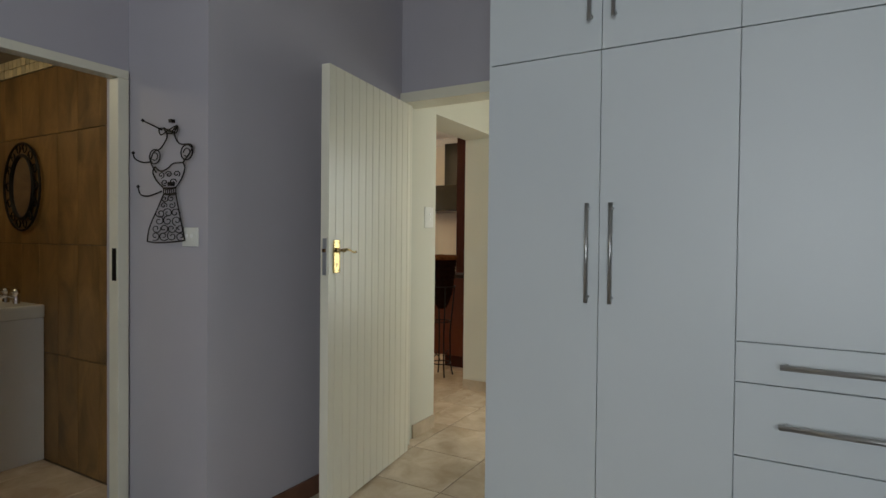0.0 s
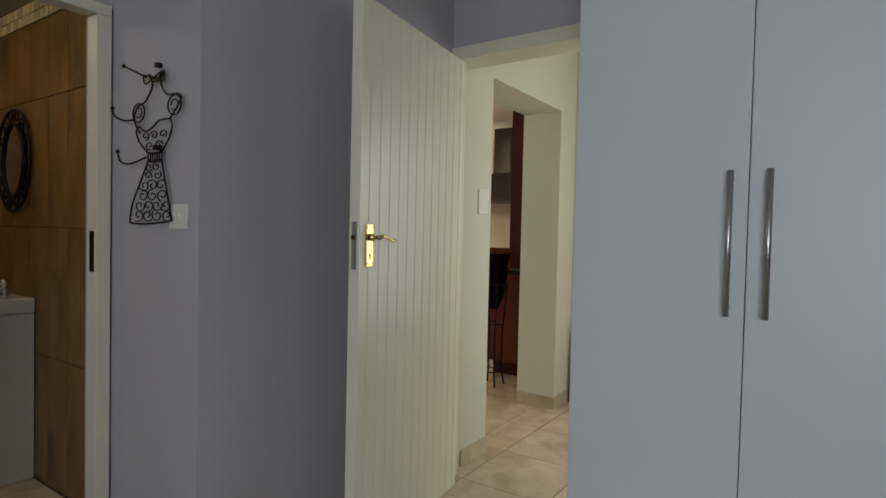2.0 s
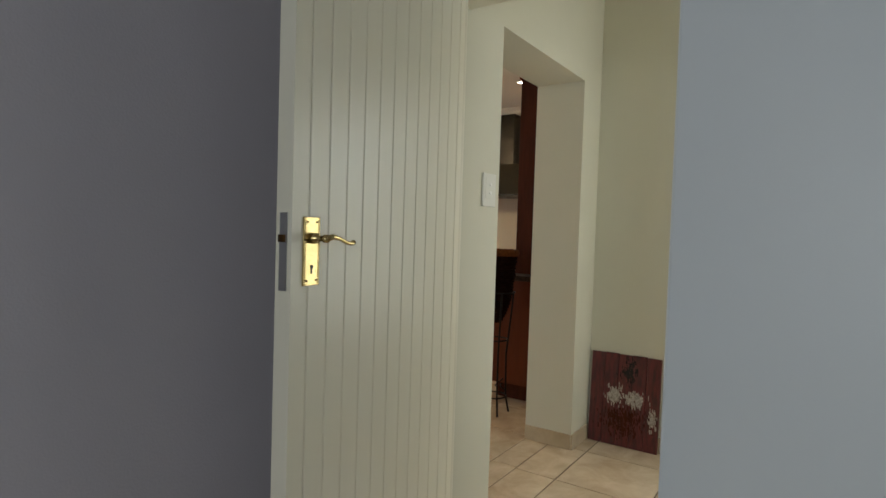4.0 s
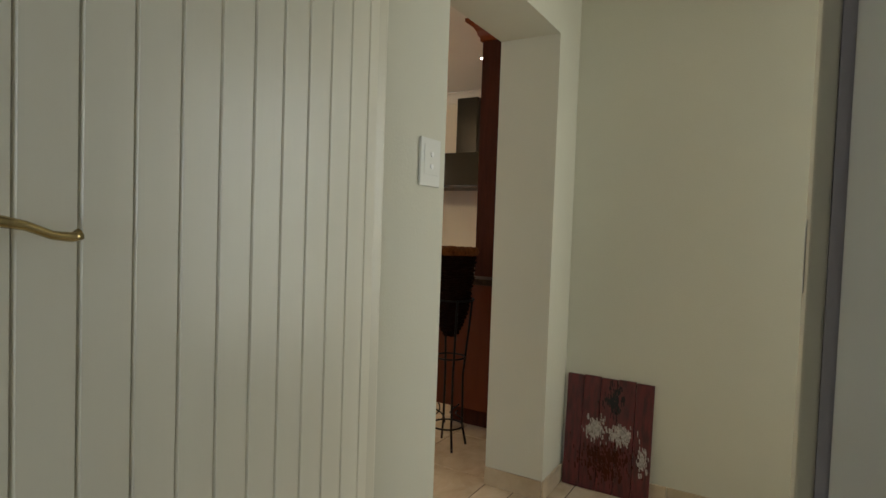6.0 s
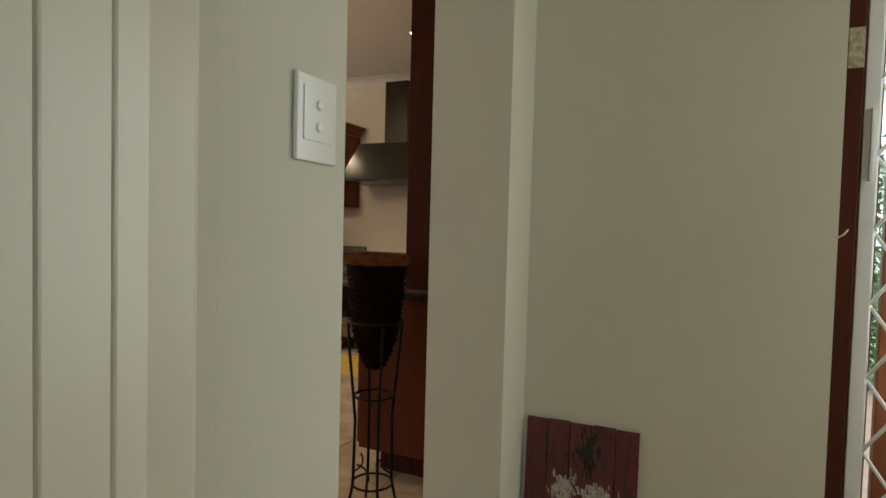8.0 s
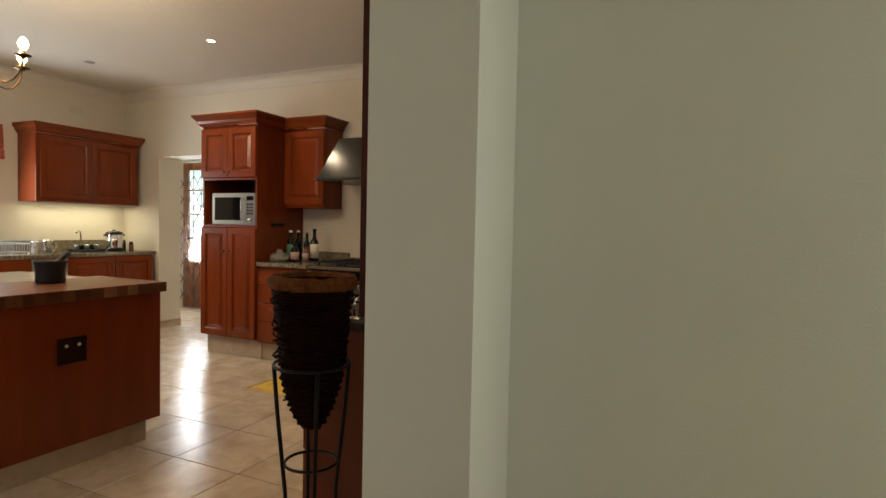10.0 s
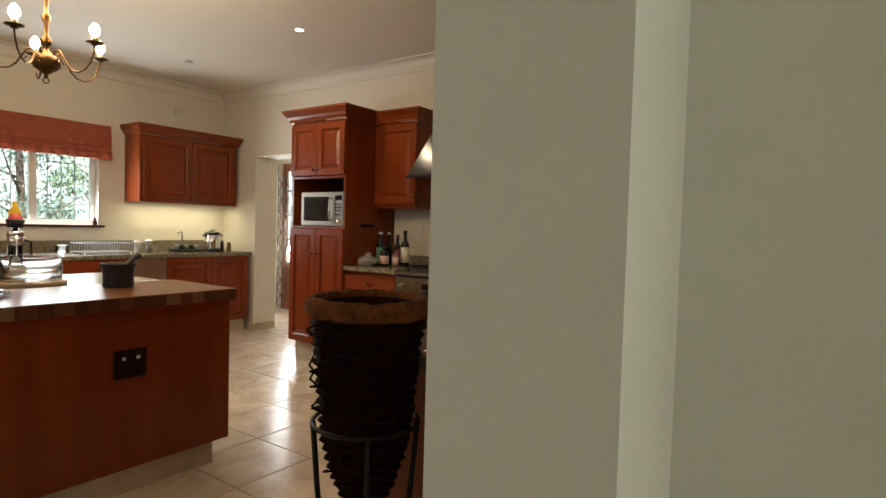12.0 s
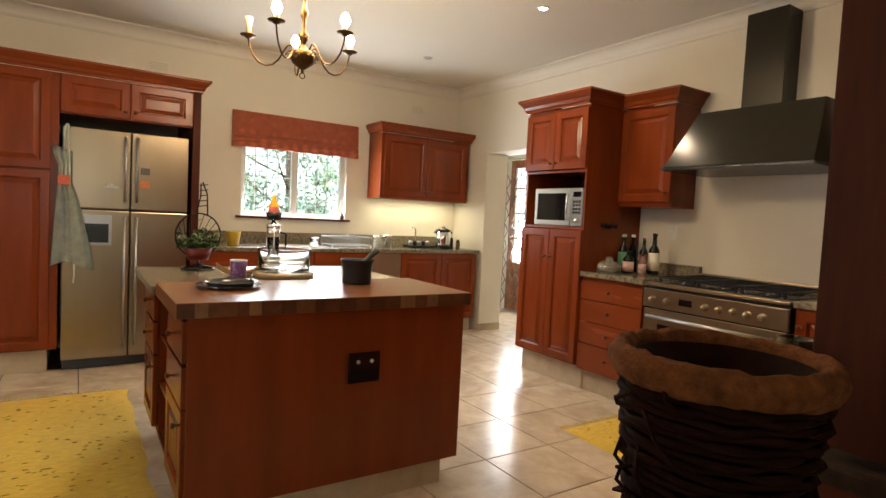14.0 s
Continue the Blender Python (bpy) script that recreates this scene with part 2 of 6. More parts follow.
tagged(part("wall_bath", B((-2.9, 0.58, 2.546, 2.645, 0, 2.8), (1.42, 1.4599, 2.546, 2.645, 0, 2.8), (0.58, 1.42, 2.546, 2.645, 1.945, 2.8)), LILAC), "lilac grey plastered wall with bathroom doorway", kind="structure")
part("wall_jog", B((1.460, 1.60, 2.02, 2.645, 0, 2.8)), LILAC, label="lilac grey return wall", kind="structure")
part("wall_lilac", B((1.60, 2.79, 2.02, 2.10, 0, 2.8)), LILAC, label="lilac grey plastered wall behind open door", kind="structure")
part("wall_bedroom_door", B((2.79, 2.91, -2.9, 1.112, 0, 2.8), (2.79, 2.91, 1.112, 2.10, 2.09, 2.8)), LILAC, label="lilac grey wall over bedroom doorway", kind="structure")
part("wall_hall_door_face", B((2.9101, 2.93, -0.6, 1.112, 0, 2.8), (2.9101, 2.93, 1.112, 2.0335, 2.09, 2.8)), CREAM, label="cream hall side of bedroom wall", kind="structure")
part("wall_bedroom_back", B((-3.0, 2.91, -3.0, -2.9, 0, 2.8)), LILAC, label="lilac grey bedroom wall", kind="structure")
part("wall_bedroom_side", B((-3.0, -2.9, -2.9, 2.72, 0, 2.8)), LILAC, label="lilac grey bedroom wall", kind="structure")
part("ceiling_bedroom", B((-3.0, 2.91, -3.0, 2.72, 2.8, 2.9)), CEIL, label="white bedroom ceiling", kind="structure")
# hall: wall to the kitchen with its arch, far wall with the entrance
for nm, b in (("wall_arch_west", (1.9, 3.214, 2.101, 2.318, 0, CZ)), ("wall_hall_west", (2.93, 3.214, 2.034, 2.1008, 0, CZ)), ("wall_door_reveal", (2.80, 2.9299, 2.034, 2.1008, 0, 2.0899)), ("wall_arch_lintel", (3.2141, 4.1639, 2.034, 2.318, 2.073, CZ)), ("wall_arch_east", (4.164, 7.6, 2.034, 2.318, 0, CZ))):
    part(nm, B(b), CREAM, label="thick cream wall beside opening to kitchen", kind="structure")
part("wall_hall_end", B((4.437, 4.627, 1.075, 2.034, 0, CZ), (4.437, 4.627, 0.065, 1.075, 2.12, CZ), (4.437, 4.627, -0.6, 0.065, 0, CZ)), CREAM, label="cream hall wall beside entrance door", kind="structure")
part("wall_hall_back", B((2.93, 4.66, -0.7, -0.6, 0, CZ)), CREAM, label="cream hall wall", kind="structure")
part("ceiling_hall", B((2.91, 4.8, -0.7, 2.035, CZ, CZ + 0.1)), CEIL, label="pale hall ceiling", kind="structure")
# kitchen
part("wall_window", B((1.75, 5.07, YF, YF + 0.22, 0, CZ), (6.18, 7.9, YF, YF + 0.22, 0, CZ), (5.07, 6.18, YF, YF + 0.22, 0, 1.19), (5.07, 6.18, YF, YF + 0.22, 2.12, CZ)), KCREAM, label="cream kitchen wall with window", kind="structure")
part("wall_cooker", B((WX, WX + 0.3, 2.31, 6.42, 0, CZ), (WX, WX + 0.3, 7.38, YF, 0, CZ), (WX, WX + 0.3, 6.42, 7.38, 2.02, CZ)), KCREAM, label="cream kitchen wall with scullery opening", kind="structure")
part("wall_kitchen_west", B((1.75, 1.90, 2.31, YF, 0, CZ)), KCREAM, label="cream kitchen wall", kind="structure")
part("ceiling_kitchen", B((1.75, 9.8, 2.036, 9.6, CZ, CZ + 0.1)), CEIL, label="pale kitchen ceiling", kind="structure")
part("wall_scullery", B((7.9, 9.6, 5.2, 5.3, 0, CZ), (8.9, 9.05, 5.3, 7.45, 0, CZ), (8.9, 9.05, 8.58, 9.2, 0, CZ), (8.9, 9.05, 7.45, 8.58, 2.15, CZ), (7.75, 9.05, 9.2, 9.3, 0, CZ), (7.75, 7.9, 8.22, 9.2, 0, CZ)), KCREAM, label="cream scullery wall", kind="structure")
# bathroom
part("wall_bathroom", B((1.62, 1.72, 2.645, 4.5, 0, 2.8), (-1.5, 1.72, 4.5, 4.6, 0, 2.8), (-1.5, -1.4, 2.645, 4.5, 0, 2.8)), GROUT, label="bathroom wall behind brown tiles", kind="structure")
part("ceiling_bathroom", B((-1.5, 1.72, 2.645, 4.6, 2.45, 2.55)), CEIL, label="pale bathroom ceiling", kind="structure")

# cove cornice round the kitchen ceiling
cove = [(0, CZ - 0.11), (0.012, CZ - 0.11), (0.018, CZ - 0.095)] + [(0.02 + 0.075 * (1 - math.cos(a)), CZ - 0.09 + 0.075 * math.sin(a)) for a in [i * math.pi / 12 for i in range(7)]] + [(0.105, CZ - 0.012), (0.105, CZ - 0.001)]
bm = extrude_profile(bmesh.new(), cove, [(1.90, YF, 1, -1), (WX, YF, -1, -1), (WX, 2.31, -1, 1), (1.90, 2.31, 1, 1)])
part("cornice", bm, CEIL, label="cream coved ceiling cornice", kind="structure")

# frames of the openings
dj = thing("door_frame_bedroom", "cream painted frame of bedroom doorway", "door frame", kind="structure")
part("jamb", B((2.775, 2.857, 1.985, 2.0335, 0, 2.047), bev=0.008), FRAMEP, dj)
part("jamb", B((2.80, 2.945, 1.1125, 1.138, 0, 2.047), bev=0.004), FRAMEP, dj)
part("head", B((2.775, 2.945, 1.1125, 2.0335, 2.048, 2.108), bev=0.004), FRAMEP, dj)
part("strike_plate", B((2.87, 2.89, 1.1385, 1.140, 1.12, 1.24)), NICK, dj, "nickel strike plate")
db = thing("door_frame_bathroom", "cream painted frame of bathroom doorway", "door frame", kind="structure")
part("jamb", B((1.404, 1.4515, 2.532, 2.60, 0, 1.925), bev=0.004), FRAMEP, db)
part("jamb", B((0.56, 0.62, 2.532, 2.60, 0, 1.925), bev=0.004), FRAMEP, db)
part("head", B((0.56, 1.4515, 2.532, 2.60, 1.926, 1.963), bev=0.004), FRAMEP, db)
part("strike_plate", B((1.402, 1.4035, 2.545, 2.575, 1.055, 1.195)), BLACKM, db, "dark metal strike plate")
part("baseboard", B((1.445, 1.4595, 2.02, 2.53, 0, 0.09), (1.445, 2.77, 2.005, 2.0195, 0, 0.09), bev=0.003), BASEB, label="brown wooden baseboard", kind="structure")


# ---------------- open plank door ----------------
def plank_door():
    d = thing("plank_door", "cream painted tongue and groove plank door standing open", "door", at=(2.746, 1.9275, 0), rz=188.2)
    w = 0.834
    bm = bmesh.new()
    # local x runs from the hinge to the free edge; local y+ is the grooved face
    pts = [(0, 0.0)]
    for k in range(12):
        b = 0.037 + 0.0675 * k
        pts += [(b - 0.0035, 0.0), (b, -0.005), (b + 0.0035, 0.0)]
    pts += [(w, 0.0)]
    lo = [bm.verts.new((x, y, 0.012)) for x, y in pts]
    hi = [bm.verts.new((x, y, 2.020)) for x, y in pts]
    for i in range(len(pts) - 1):
        bm.faces.new((lo[i], lo[i + 1], hi[i + 1], hi[i]))
    bl = [bm.verts.new((x, -0.042, 0.012)) for x in (0, w)]
    bh = [bm.verts.new((x, -0.042, 2.020)) for x in (0, w)]
    bm.faces.new((bl[0], bl[1], bh[1], bh[0]))
    bm.faces.new(lo + [bl[1], bl[0]])
    bm.faces.new(hi + [bh[1], bh[0]])
    bm.faces.new((lo[0], bl[0], bh[0], hi[0]))
    bm.faces.new((lo[-1], bl[1], bh[1], hi[-1]))
    part("leaf", bm, LEAFP, d)
    hx = 0.773
    pl = part("lock_plate", B((hx - 0.027, hx + 0.027, 0.0, 0.004, 1.091, 1.24), bev=0.0015), BRASS, d, "polished brass lock plate")
    bm = bmesh.new()
    for sx in (-0.0225, 0.0225):
        for k in range(30):
            lathe(bm, [(0, -0.0022), (0.002, 0), (0, 0.0022)], 6, (hx + sx, 0.005, 1.095 + k * 0.00492))
    part("beading", bm, BRASS, pl)
    bm = bmesh.new()
    for sx in (-0.016, 0.016):
        for z in (1.102, 1.229):
            lathe(bm, [(0, -0.003), (0.003, 0), (0, 0.003)], 8, (hx + sx, 0.0045, z))
    part("screw", bm, ABRASS, pl)
    bm = bmesh.new()
    lathe(bm, [(0, 0.0005), (0.0045, 0.0005), (0.0045, 0.001), (0, 0.001)], 12, m=Matrix.Translation((hx, 0.0042, 1.132)) @ pose(0, 0, 0, -90))
    box(bm, hx - 0.0018, hx + 0.0018, 0.0045, 0.0053, 1.117, 1.13)
    part("keyhole", bm, BLACKP, pl)
    bm = bmesh.new()
    lathe(bm, [(0, 0), (0.012, 0), (0.012, 0.01), (0.007, 0.014), (0.006, 0.03), (0.009, 0.033), (0.009, 0.042), (0, 0.045)], 14, m=Matrix.Translation((hx, 0.004, 1.194)) @ pose(0, 0, 0, -90))
    tube(bm, [(hx, 0.042, 1.194), (hx - 0.02, 0.045, 1.198), (hx - 0.045, 0.045, 1.194), (hx - 0.07, 0.045, 1.185), (hx - 0.09, 0.044, 1.183), (hx - 0.098, 0.044, 1.186)],
         [0.008, 0.006, 0.0048, 0.0045, 0.005, 0.0065])
    part("lever_handle", bm, BRASS, d, "curved brass lever handle")
    part("latch_bolt", B((w + 0.0022, w + 0.011, -0.028, -0.014, 1.185, 1.201), bev=0.002), ABRASS, d, "worn brass latch bolt")
    part("mortice_lock", B((w - 0.0005, w + 0.002, -0.031, -0.011, 1.083, 1.247)), NICK, d, "dull steel mortice lock edge")
    return d


plank_door()


# ---------------- wardrobe ----------------
def bar_handle(parent, p0, p1, out, r=0.0075):
    """A round bar on two posts, from p0 to p1, standing off along out."""
    p0, p1, out = Vector(p0), Vector(p1), Vector(out)
    d = (p1 - p0).normalized()
    bm = tube(bmesh.new(), [p0 + out, p1 + out], r, 12)
    for q in (p0 + d * 0.02, p1 - d * 0.02):
        tube(bm, [q, q + out], r * 0.8, 8)
    return part("handle", bm, NICK, parent, "brushed nickel bar handle")


def wardrobe():
    w = thing("wardrobe", "tall white built-in wardrobe with bar handles", "wardrobe")
    F = 2.056
    part("carcass", B((F + 0.02, 2.785, -1.55, 1.085, 0.0, 2.79)), WARD, w)
    part("side_panel", B((F + 0.001, 2.785, 1.0855, 1.0955, 0, 2.79)), WARD, w)
    g = 0.0014
    ys = [1.094, 0.652, 0.209, -0.685, -1.12, -1.54]
    for i in range(5):
        a, b = ys[i + 1] + g, ys[i] - g
        top = part("door", B((F, F + 0.018, a, b, 1.937, 2.77), bev=0.0015), WARD, w)
        if i != 2:
            part("door", B((F, F + 0.018, a, b, 0.10, 1.933), bev=0.0015), WARD, w)
            hy = ys[i + 1] + 0.038 if i in (0, 3) else ys[i] - 0.047
            bar_handle(w, (F, hy, 1.026), (F, hy, 1.384), (-0.031, 0, 0))
            bar_handle(w, (F, hy, 2.035), (F, hy, 2.35), (-0.035, 0, 0))
        else:
            part("door", B((F, F + 0.018, a, b, 0.934, 1.933), bev=0.0015), WARD, w)
            for z0, z1 in ((0.803, 0.930), (0.565, 0.799), (0.327, 0.561), (0.10, 0.323)):
                dr = part("drawer_front", B((F, F + 0.018, a, b, z0, z1), bev=0.0015), WARD, w)
                zh = (z0 + z1) / 2 - 0.0
                bar_handle(dr, (F, 0.085, zh), (F, -0.55, zh), (-0.035, 0, 0), 0.0085)
    part("plinth", B((F + 0.02, 2.78, -1.54, 1.084, 0.001, 0.098)), WARD, w)
    return w


wardrobe()


# ---------------- raised panel joinery ----------------
def panel(w, h, t=0.022, rail=0.065):
    """A raised-and-fielded front in the plane y=0, facing -y, its lower left corner at the origin; one closed skin."""
    bm = bmesh.new()
    rail = min(rail, w * 0.24, h * 0.24)
    loops = []
    for inset, y in ((0.0, t), (0.0, 0.004), (0.004, 0.0), (rail - 0.010, 0.0), (rail - 0.002, 0.006), (rail, 0.015), (rail + 0.006, 0.015), (rail + 0.034, 0.003), (rail + 0.036, 0.003)):
        loops.append([bm.verts.new(v) for v in ((inset, y, inset), (w - inset, y, inset), (w - inset, y, h - inset), (inset, y, h - inset))])
    for a, b in zip(loops, loops[1:]):
        for k in range(4):
            bm.faces.new((a[k], a[(k + 1) % 4], b[(k + 1) % 4], b[k]))
    bm.faces.new(loops[-1])
    bm.faces.new(loops[0][::-1])
    return bm


def knob(parent, at, out, m=None):
    bm = lathe(bmesh.new(), [(0.006, 0), (0.005, 0.012), (0.012, 0.018), (0.013, 0.024), (0.008, 0.029), (0, 0.030)], 12)
    q = Vector(out).to_track_quat("Z", "Y").to_matrix().to_4x4()
    bmesh.ops.transform(bm, matrix=Matrix.Translation(at) @ q, verts=bm.verts)
    return part("knob", bm, m or ABRASS, parent, "small aged brass knob")


def front(parent, name, x, y, z, w, h, rz, knob_at=None, flat=False, mt=None):
    """One door or drawer front: lower corner x, y, z; rz turns the facing -y (0), -x (-90), +y (180)."""
    bm = B((0, w, 0, 0.022, 0, h), bev=0.003) if flat else panel(w, h)
    M = pose(x, y, z, 0, 0, rz)
    bmesh.ops.transform(bm, matrix=M, verts=bm.verts)
    f = part(name, bm, mt or WOOD, parent)
    if knob_at:
        p = M @ Vector((knob_at[0], 0, knob_at[1]))
        knob(f, p, M.to_3x3() @ Vector((0, -1, 0)))
    return f


def crown(parent, pts, z0, z1, out=0.065):
    """A moulded crown along the plan points (x, y, nx, ny)."""
    h = z1 - z0
    prof = [(0.0, z0), (0.012, z0), (0.012, z0 + h * 0.15), (0.022, z0 + h * 0.22), (0.03, z0 + h * 0.45), (0.05, z0 + h * 0.68), (out - 0.006, z0 + h * 0.80), (out, z0 + h * 0.84), (out, z1), (-0.01, z1)]
    return part("crown_moulding", extrude_profile(bmesh.new(), prof, pts), WOODH, parent, "moulded mahogany crown")


# ---------------- kitchen units ----------------
def pantry():
    u = thing("pantry_cupboard", "tall mahogany cupboard with microwave niche beside scullery opening", "cupboard")
    X0, Y0, Y1 = 6.945, 5.27, 5.95
    part("side_panel", B((X0, WX - 0.003, Y0, Y0 + 0.02, 0.19, 2.17)), WOOD, u)
    part("side_panel", B((X0, WX - 0.003, Y1 - 0.02, Y1, 0.19, 2.17)), WOOD, u)
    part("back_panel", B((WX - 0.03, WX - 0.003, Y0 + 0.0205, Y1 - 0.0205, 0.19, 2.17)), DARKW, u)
    for z in (0.19, 1.225, 1.665, 2.15):
        part("shelf", B((X0, WX - 0.031, Y0 + 0.0205, Y1 - 0.0205, z, z + 0.02)), WOOD, u)
    w = (Y1 - Y0) / 2 - 0.003
    for k, ya in enumerate((Y1, Y0 + w + 0.003)):
        front(u, "door", X0 - 0.023, ya, 0.20, w, 1.02, -90, (w - 0.03 if k == 0 else 0.03, 0.80))
        front(u, "door", X0 - 0.023, ya, 1.69, w, 0.455, -90, (w - 0.03 if k == 0 else 0.03, 0.05))
    crown(u, [(WX, Y1, 0, 1), (X0 - 0.02, Y1, -1, 1), (X0 - 0.02, Y0, -1, -1), (WX, Y0, 0, -1)], 2.17, 2.275)
    part("plinth", B((X0 + 0.07, WX - 0.01, Y0, Y1, 0, 0.189)), SKIRT, u, "beige tiled plinth")
    return u


def wall_cabinet(label, x0, x1, y0, y1, z0, z1, face, doors=2, cr=0.10):
    """A wall cupboard; face is -90 for one that looks to -x, 0 for -y."""
    u = thing("wall_cupboard", label, "cupboard")
    part("carcass", B((x0, x1, y0, y1, z0, z1), bev=0.003), WOOD, u)
    if face == -90:
        w = (y1 - y0) / doors - 0.004
        for k in range(doors):
            front(u, "door", x0 - 0.023, y1 - 0.002 - k * (w + 0.004), z0 + 0.035, w, z1 - z0 - 0.06, -90, ((w - 0.03) if (k == 0) else 0.03, 0.07))
        crown(u, [(x1, y1, 0, 1), (x0 - 0.02, y1, -1, 1), (x0 - 0.02, y0, -1, -1), (x1, y0, 0, -1)], z1, z1 + cr)
    else:
        w = (x1 - x0 - 0.07) / doors - 0.004
        for k in range(doors):
            front(u, "door", x0 + 0.035 + k * (w + 0.004), y0 - 0.023, z0 + 0.035, w, z1 - z0 - 0.06, 0, ((w - 0.03) if k == 0 else 0.03, 0.06))
        crown(u, [(x0, y1, -1, 0), (x0, y0 - 0.02, -1, -1), (x1, y0 - 0.02, 1, -1), (x1, y1, 1, 0)], z1, z1 + cr, 0.05)
    return u


pantry()
wall_cabinet("mahogany wall cupboard with one raised panel door beside cooker hood", 7.32, WX - 0.003, 4.80, 5.265, 1.42, 2.17, -90, 1)
wall_cabinet("mahogany wall cupboard at far side of cooker hood", 7.32, WX - 0.003, 2.95, 3.66, 1.42, 2.17, -90, 1)
wall_cabinet("mahogany two door wall cupboard over lit worktop", 6.43, 7.56, 7.69, YF - 0.003, 1.445, 2.14, 0, 2)


def drawer_base():
    u = thing("drawer_cabinet", "mahogany base cabinet with four drawers beside the range cooker", "cabinet")
    part("carcass", B((6.97, WX - 0.003, 4.70, 5.268, 0.17, 0.878)), WOOD, u)
    z = 0.18
    for h in (0.20, 0.165, 0.165, 0.145):
        front(u, "drawer_front", 6.947, 5.262, z, 0.555, h - 0.006, -90, (0.277, h / 2), flat=True, mt=WOODH)
        z += h
    part("plinth", B((7.03, WX - 0.01, 4.70, 5.268, 0, 0.169)), SKIRT, u, "beige tiled plinth")
    t = thing("worktop_by_pantry", "speckled stone worktop beside the range cooker", "worktop")
    part("slab", B((6.93, WX - 0.003, 4.695, 5.266, 0.879, 0.915), bev=0.005), GRAN, t)
    part("upstand", B((7.555, WX - 0.003, 4.695, 5.266, 0.916, 1.0), bev=0.003), GRAN, t)


drawer_base()
u = thing("base_cabinet", "mahogany base cabinet at far side of range cooker", "cabinet")
part("carcass", B((6.97, WX - 0.003, 2.95, 3.745, 0.17, 0.878)), WOOD, u)
front(u, "door", 6.947, 3.742, 0.18, 0.39, 0.69, -90, (0.03, 0.6))
front(u, "door", 6.947, 3.346, 0.18, 0.39, 0.69, -90, (0.03, 0.6))
part("plinth", B((7.03, WX - 0.01, 2.95, 3.745, 0, 0.169)), SKIRT, u)
u = thing("worktop_far", "speckled stone worktop past the range cooker", "worktop")
part("slab", B((6.93, WX - 0.003, 2.95, 3.75, 0.879, 0.915), bev=0.005), GRAN, u)


def range_cooker():
    u = thing("range_cooker", "wide stainless steel range cooker with gas hob", "cooker")
    x0, y0, y1 = 6.945, 3.765, 4.685
    part("body", B((x0, 7.56, y0, y1, 0.14, 0.885), bev=0.004), BLACKP, u)
    part("fascia", B((x0 - 0.018, x0 - 0.001, y0, y1, 0.745, 0.865), bev=0.004), RANGEM, u, "brushed steel control fascia")
    part("hob_top", B((x0 - 0.02, 7.56, y0, y1, 0.886, 0.905), bev=0.005), RANGEM, u)
    part("splash_rail", B((7.54, 7.595, y0, y1, 0.906, 0.955), bev=0.004), RANGEM, u)
    f = part("oven_door", B((x0 - 0.016, x0 - 0.001, y0 + 0.01, y1 - 0.01, 0.26, 0.735), bev=0.004), RANGEM, u)
    part("oven_window", B((x0 - 0.0185, x0 - 0.0163, y0 + 0.12, y1 - 0.12, 0.34, 0.64)), BLACKG, f)
    bar_handle(f, (x0 - 0.016, y0 + 0.06, 0.69), (x0 - 0.016, y1 - 0.06, 0.69), (-0.045, 0, 0), 0.011)
    part("lower_drawer", B((x0 - 0.016, x0 - 0.001, y0 + 0.01, y1 - 0.01, 0.15, 0.25), bev=0.004), RANGEM, u)
    for yk in (4.61, 4.50, 4.24, 4.155, 4.07, 3.985, 3.90):
        bm = lathe(bmesh.new(), [(0.024, 0), (0.024, 0.004), (0.017, 0.006), (0.016, 0.026), (0.013, 0.03), (0, 0.03)], 16)
        bmesh.ops.transform(bm, matrix=Matrix.Translation((x0 - 0.018, yk, 0.80)) @ pose(0, 0, 0, 0, -90, 0), verts=bm.verts)
        part("control_knob", bm, RANGEM, u, "round steel control knob")
    part("clock_display", B((x0 - 0.0195, x0 - 0.0182, 4.33, 4.42, 0.785, 0.825)), BLACKG, u)
    part("hob_plate", B((6.99, 7.53, y0 + 0.03, y1 - 0.03, 0.9052, 0.909)), BLACKP, u, "dark hob plate")
    for cy in (3.95, 4.225, 4.5):
        for cx in (7.12, 7.38):
            bm = lathe(bmesh.new(), [(0.052, 0), (0.05, 0.012), (0.036, 0.016), (0.034, 0.024), (0, 0.026)], 18, (cx, cy, 0.909))
            part("burner", bm, BLACKP, u)
        bm = bmesh.new()
        for yy in (cy - 0.125, cy + 0.125):
            box(bm, 7.0, 7.52, yy - 0.006, yy + 0.006, 0.935, 0.947)
        for xx in (7.0, 7.12, 7.25, 7.38, 7.51):
            box(bm, xx - 0.005, xx + 0.005, cy - 0.12, cy + 0.12, 0.935, 0.946)
        for xx in (7.01, 7.51):
            for yy in (cy - 0.12, cy + 0.12):
                box(bm, xx - 0.007, xx + 0.007, yy - 0.007, yy + 0.007, 0.909, 0.935)
        part("pan_support", bm, BLACKM, u, "black cast iron pan support")
    for yy in (y0 + 0.06, y1 - 0.06):
        for xx in (7.0, 7.48):
            bm = lathe(bmesh.new(), [(0.022, 0.0), (0.022, 0.02), (0.015, 0.03), (0.015, 0.14), (0, 0.14)], 12, (xx, yy, 0))
            part("foot", bm, RANGEM, u)


range_cooker()


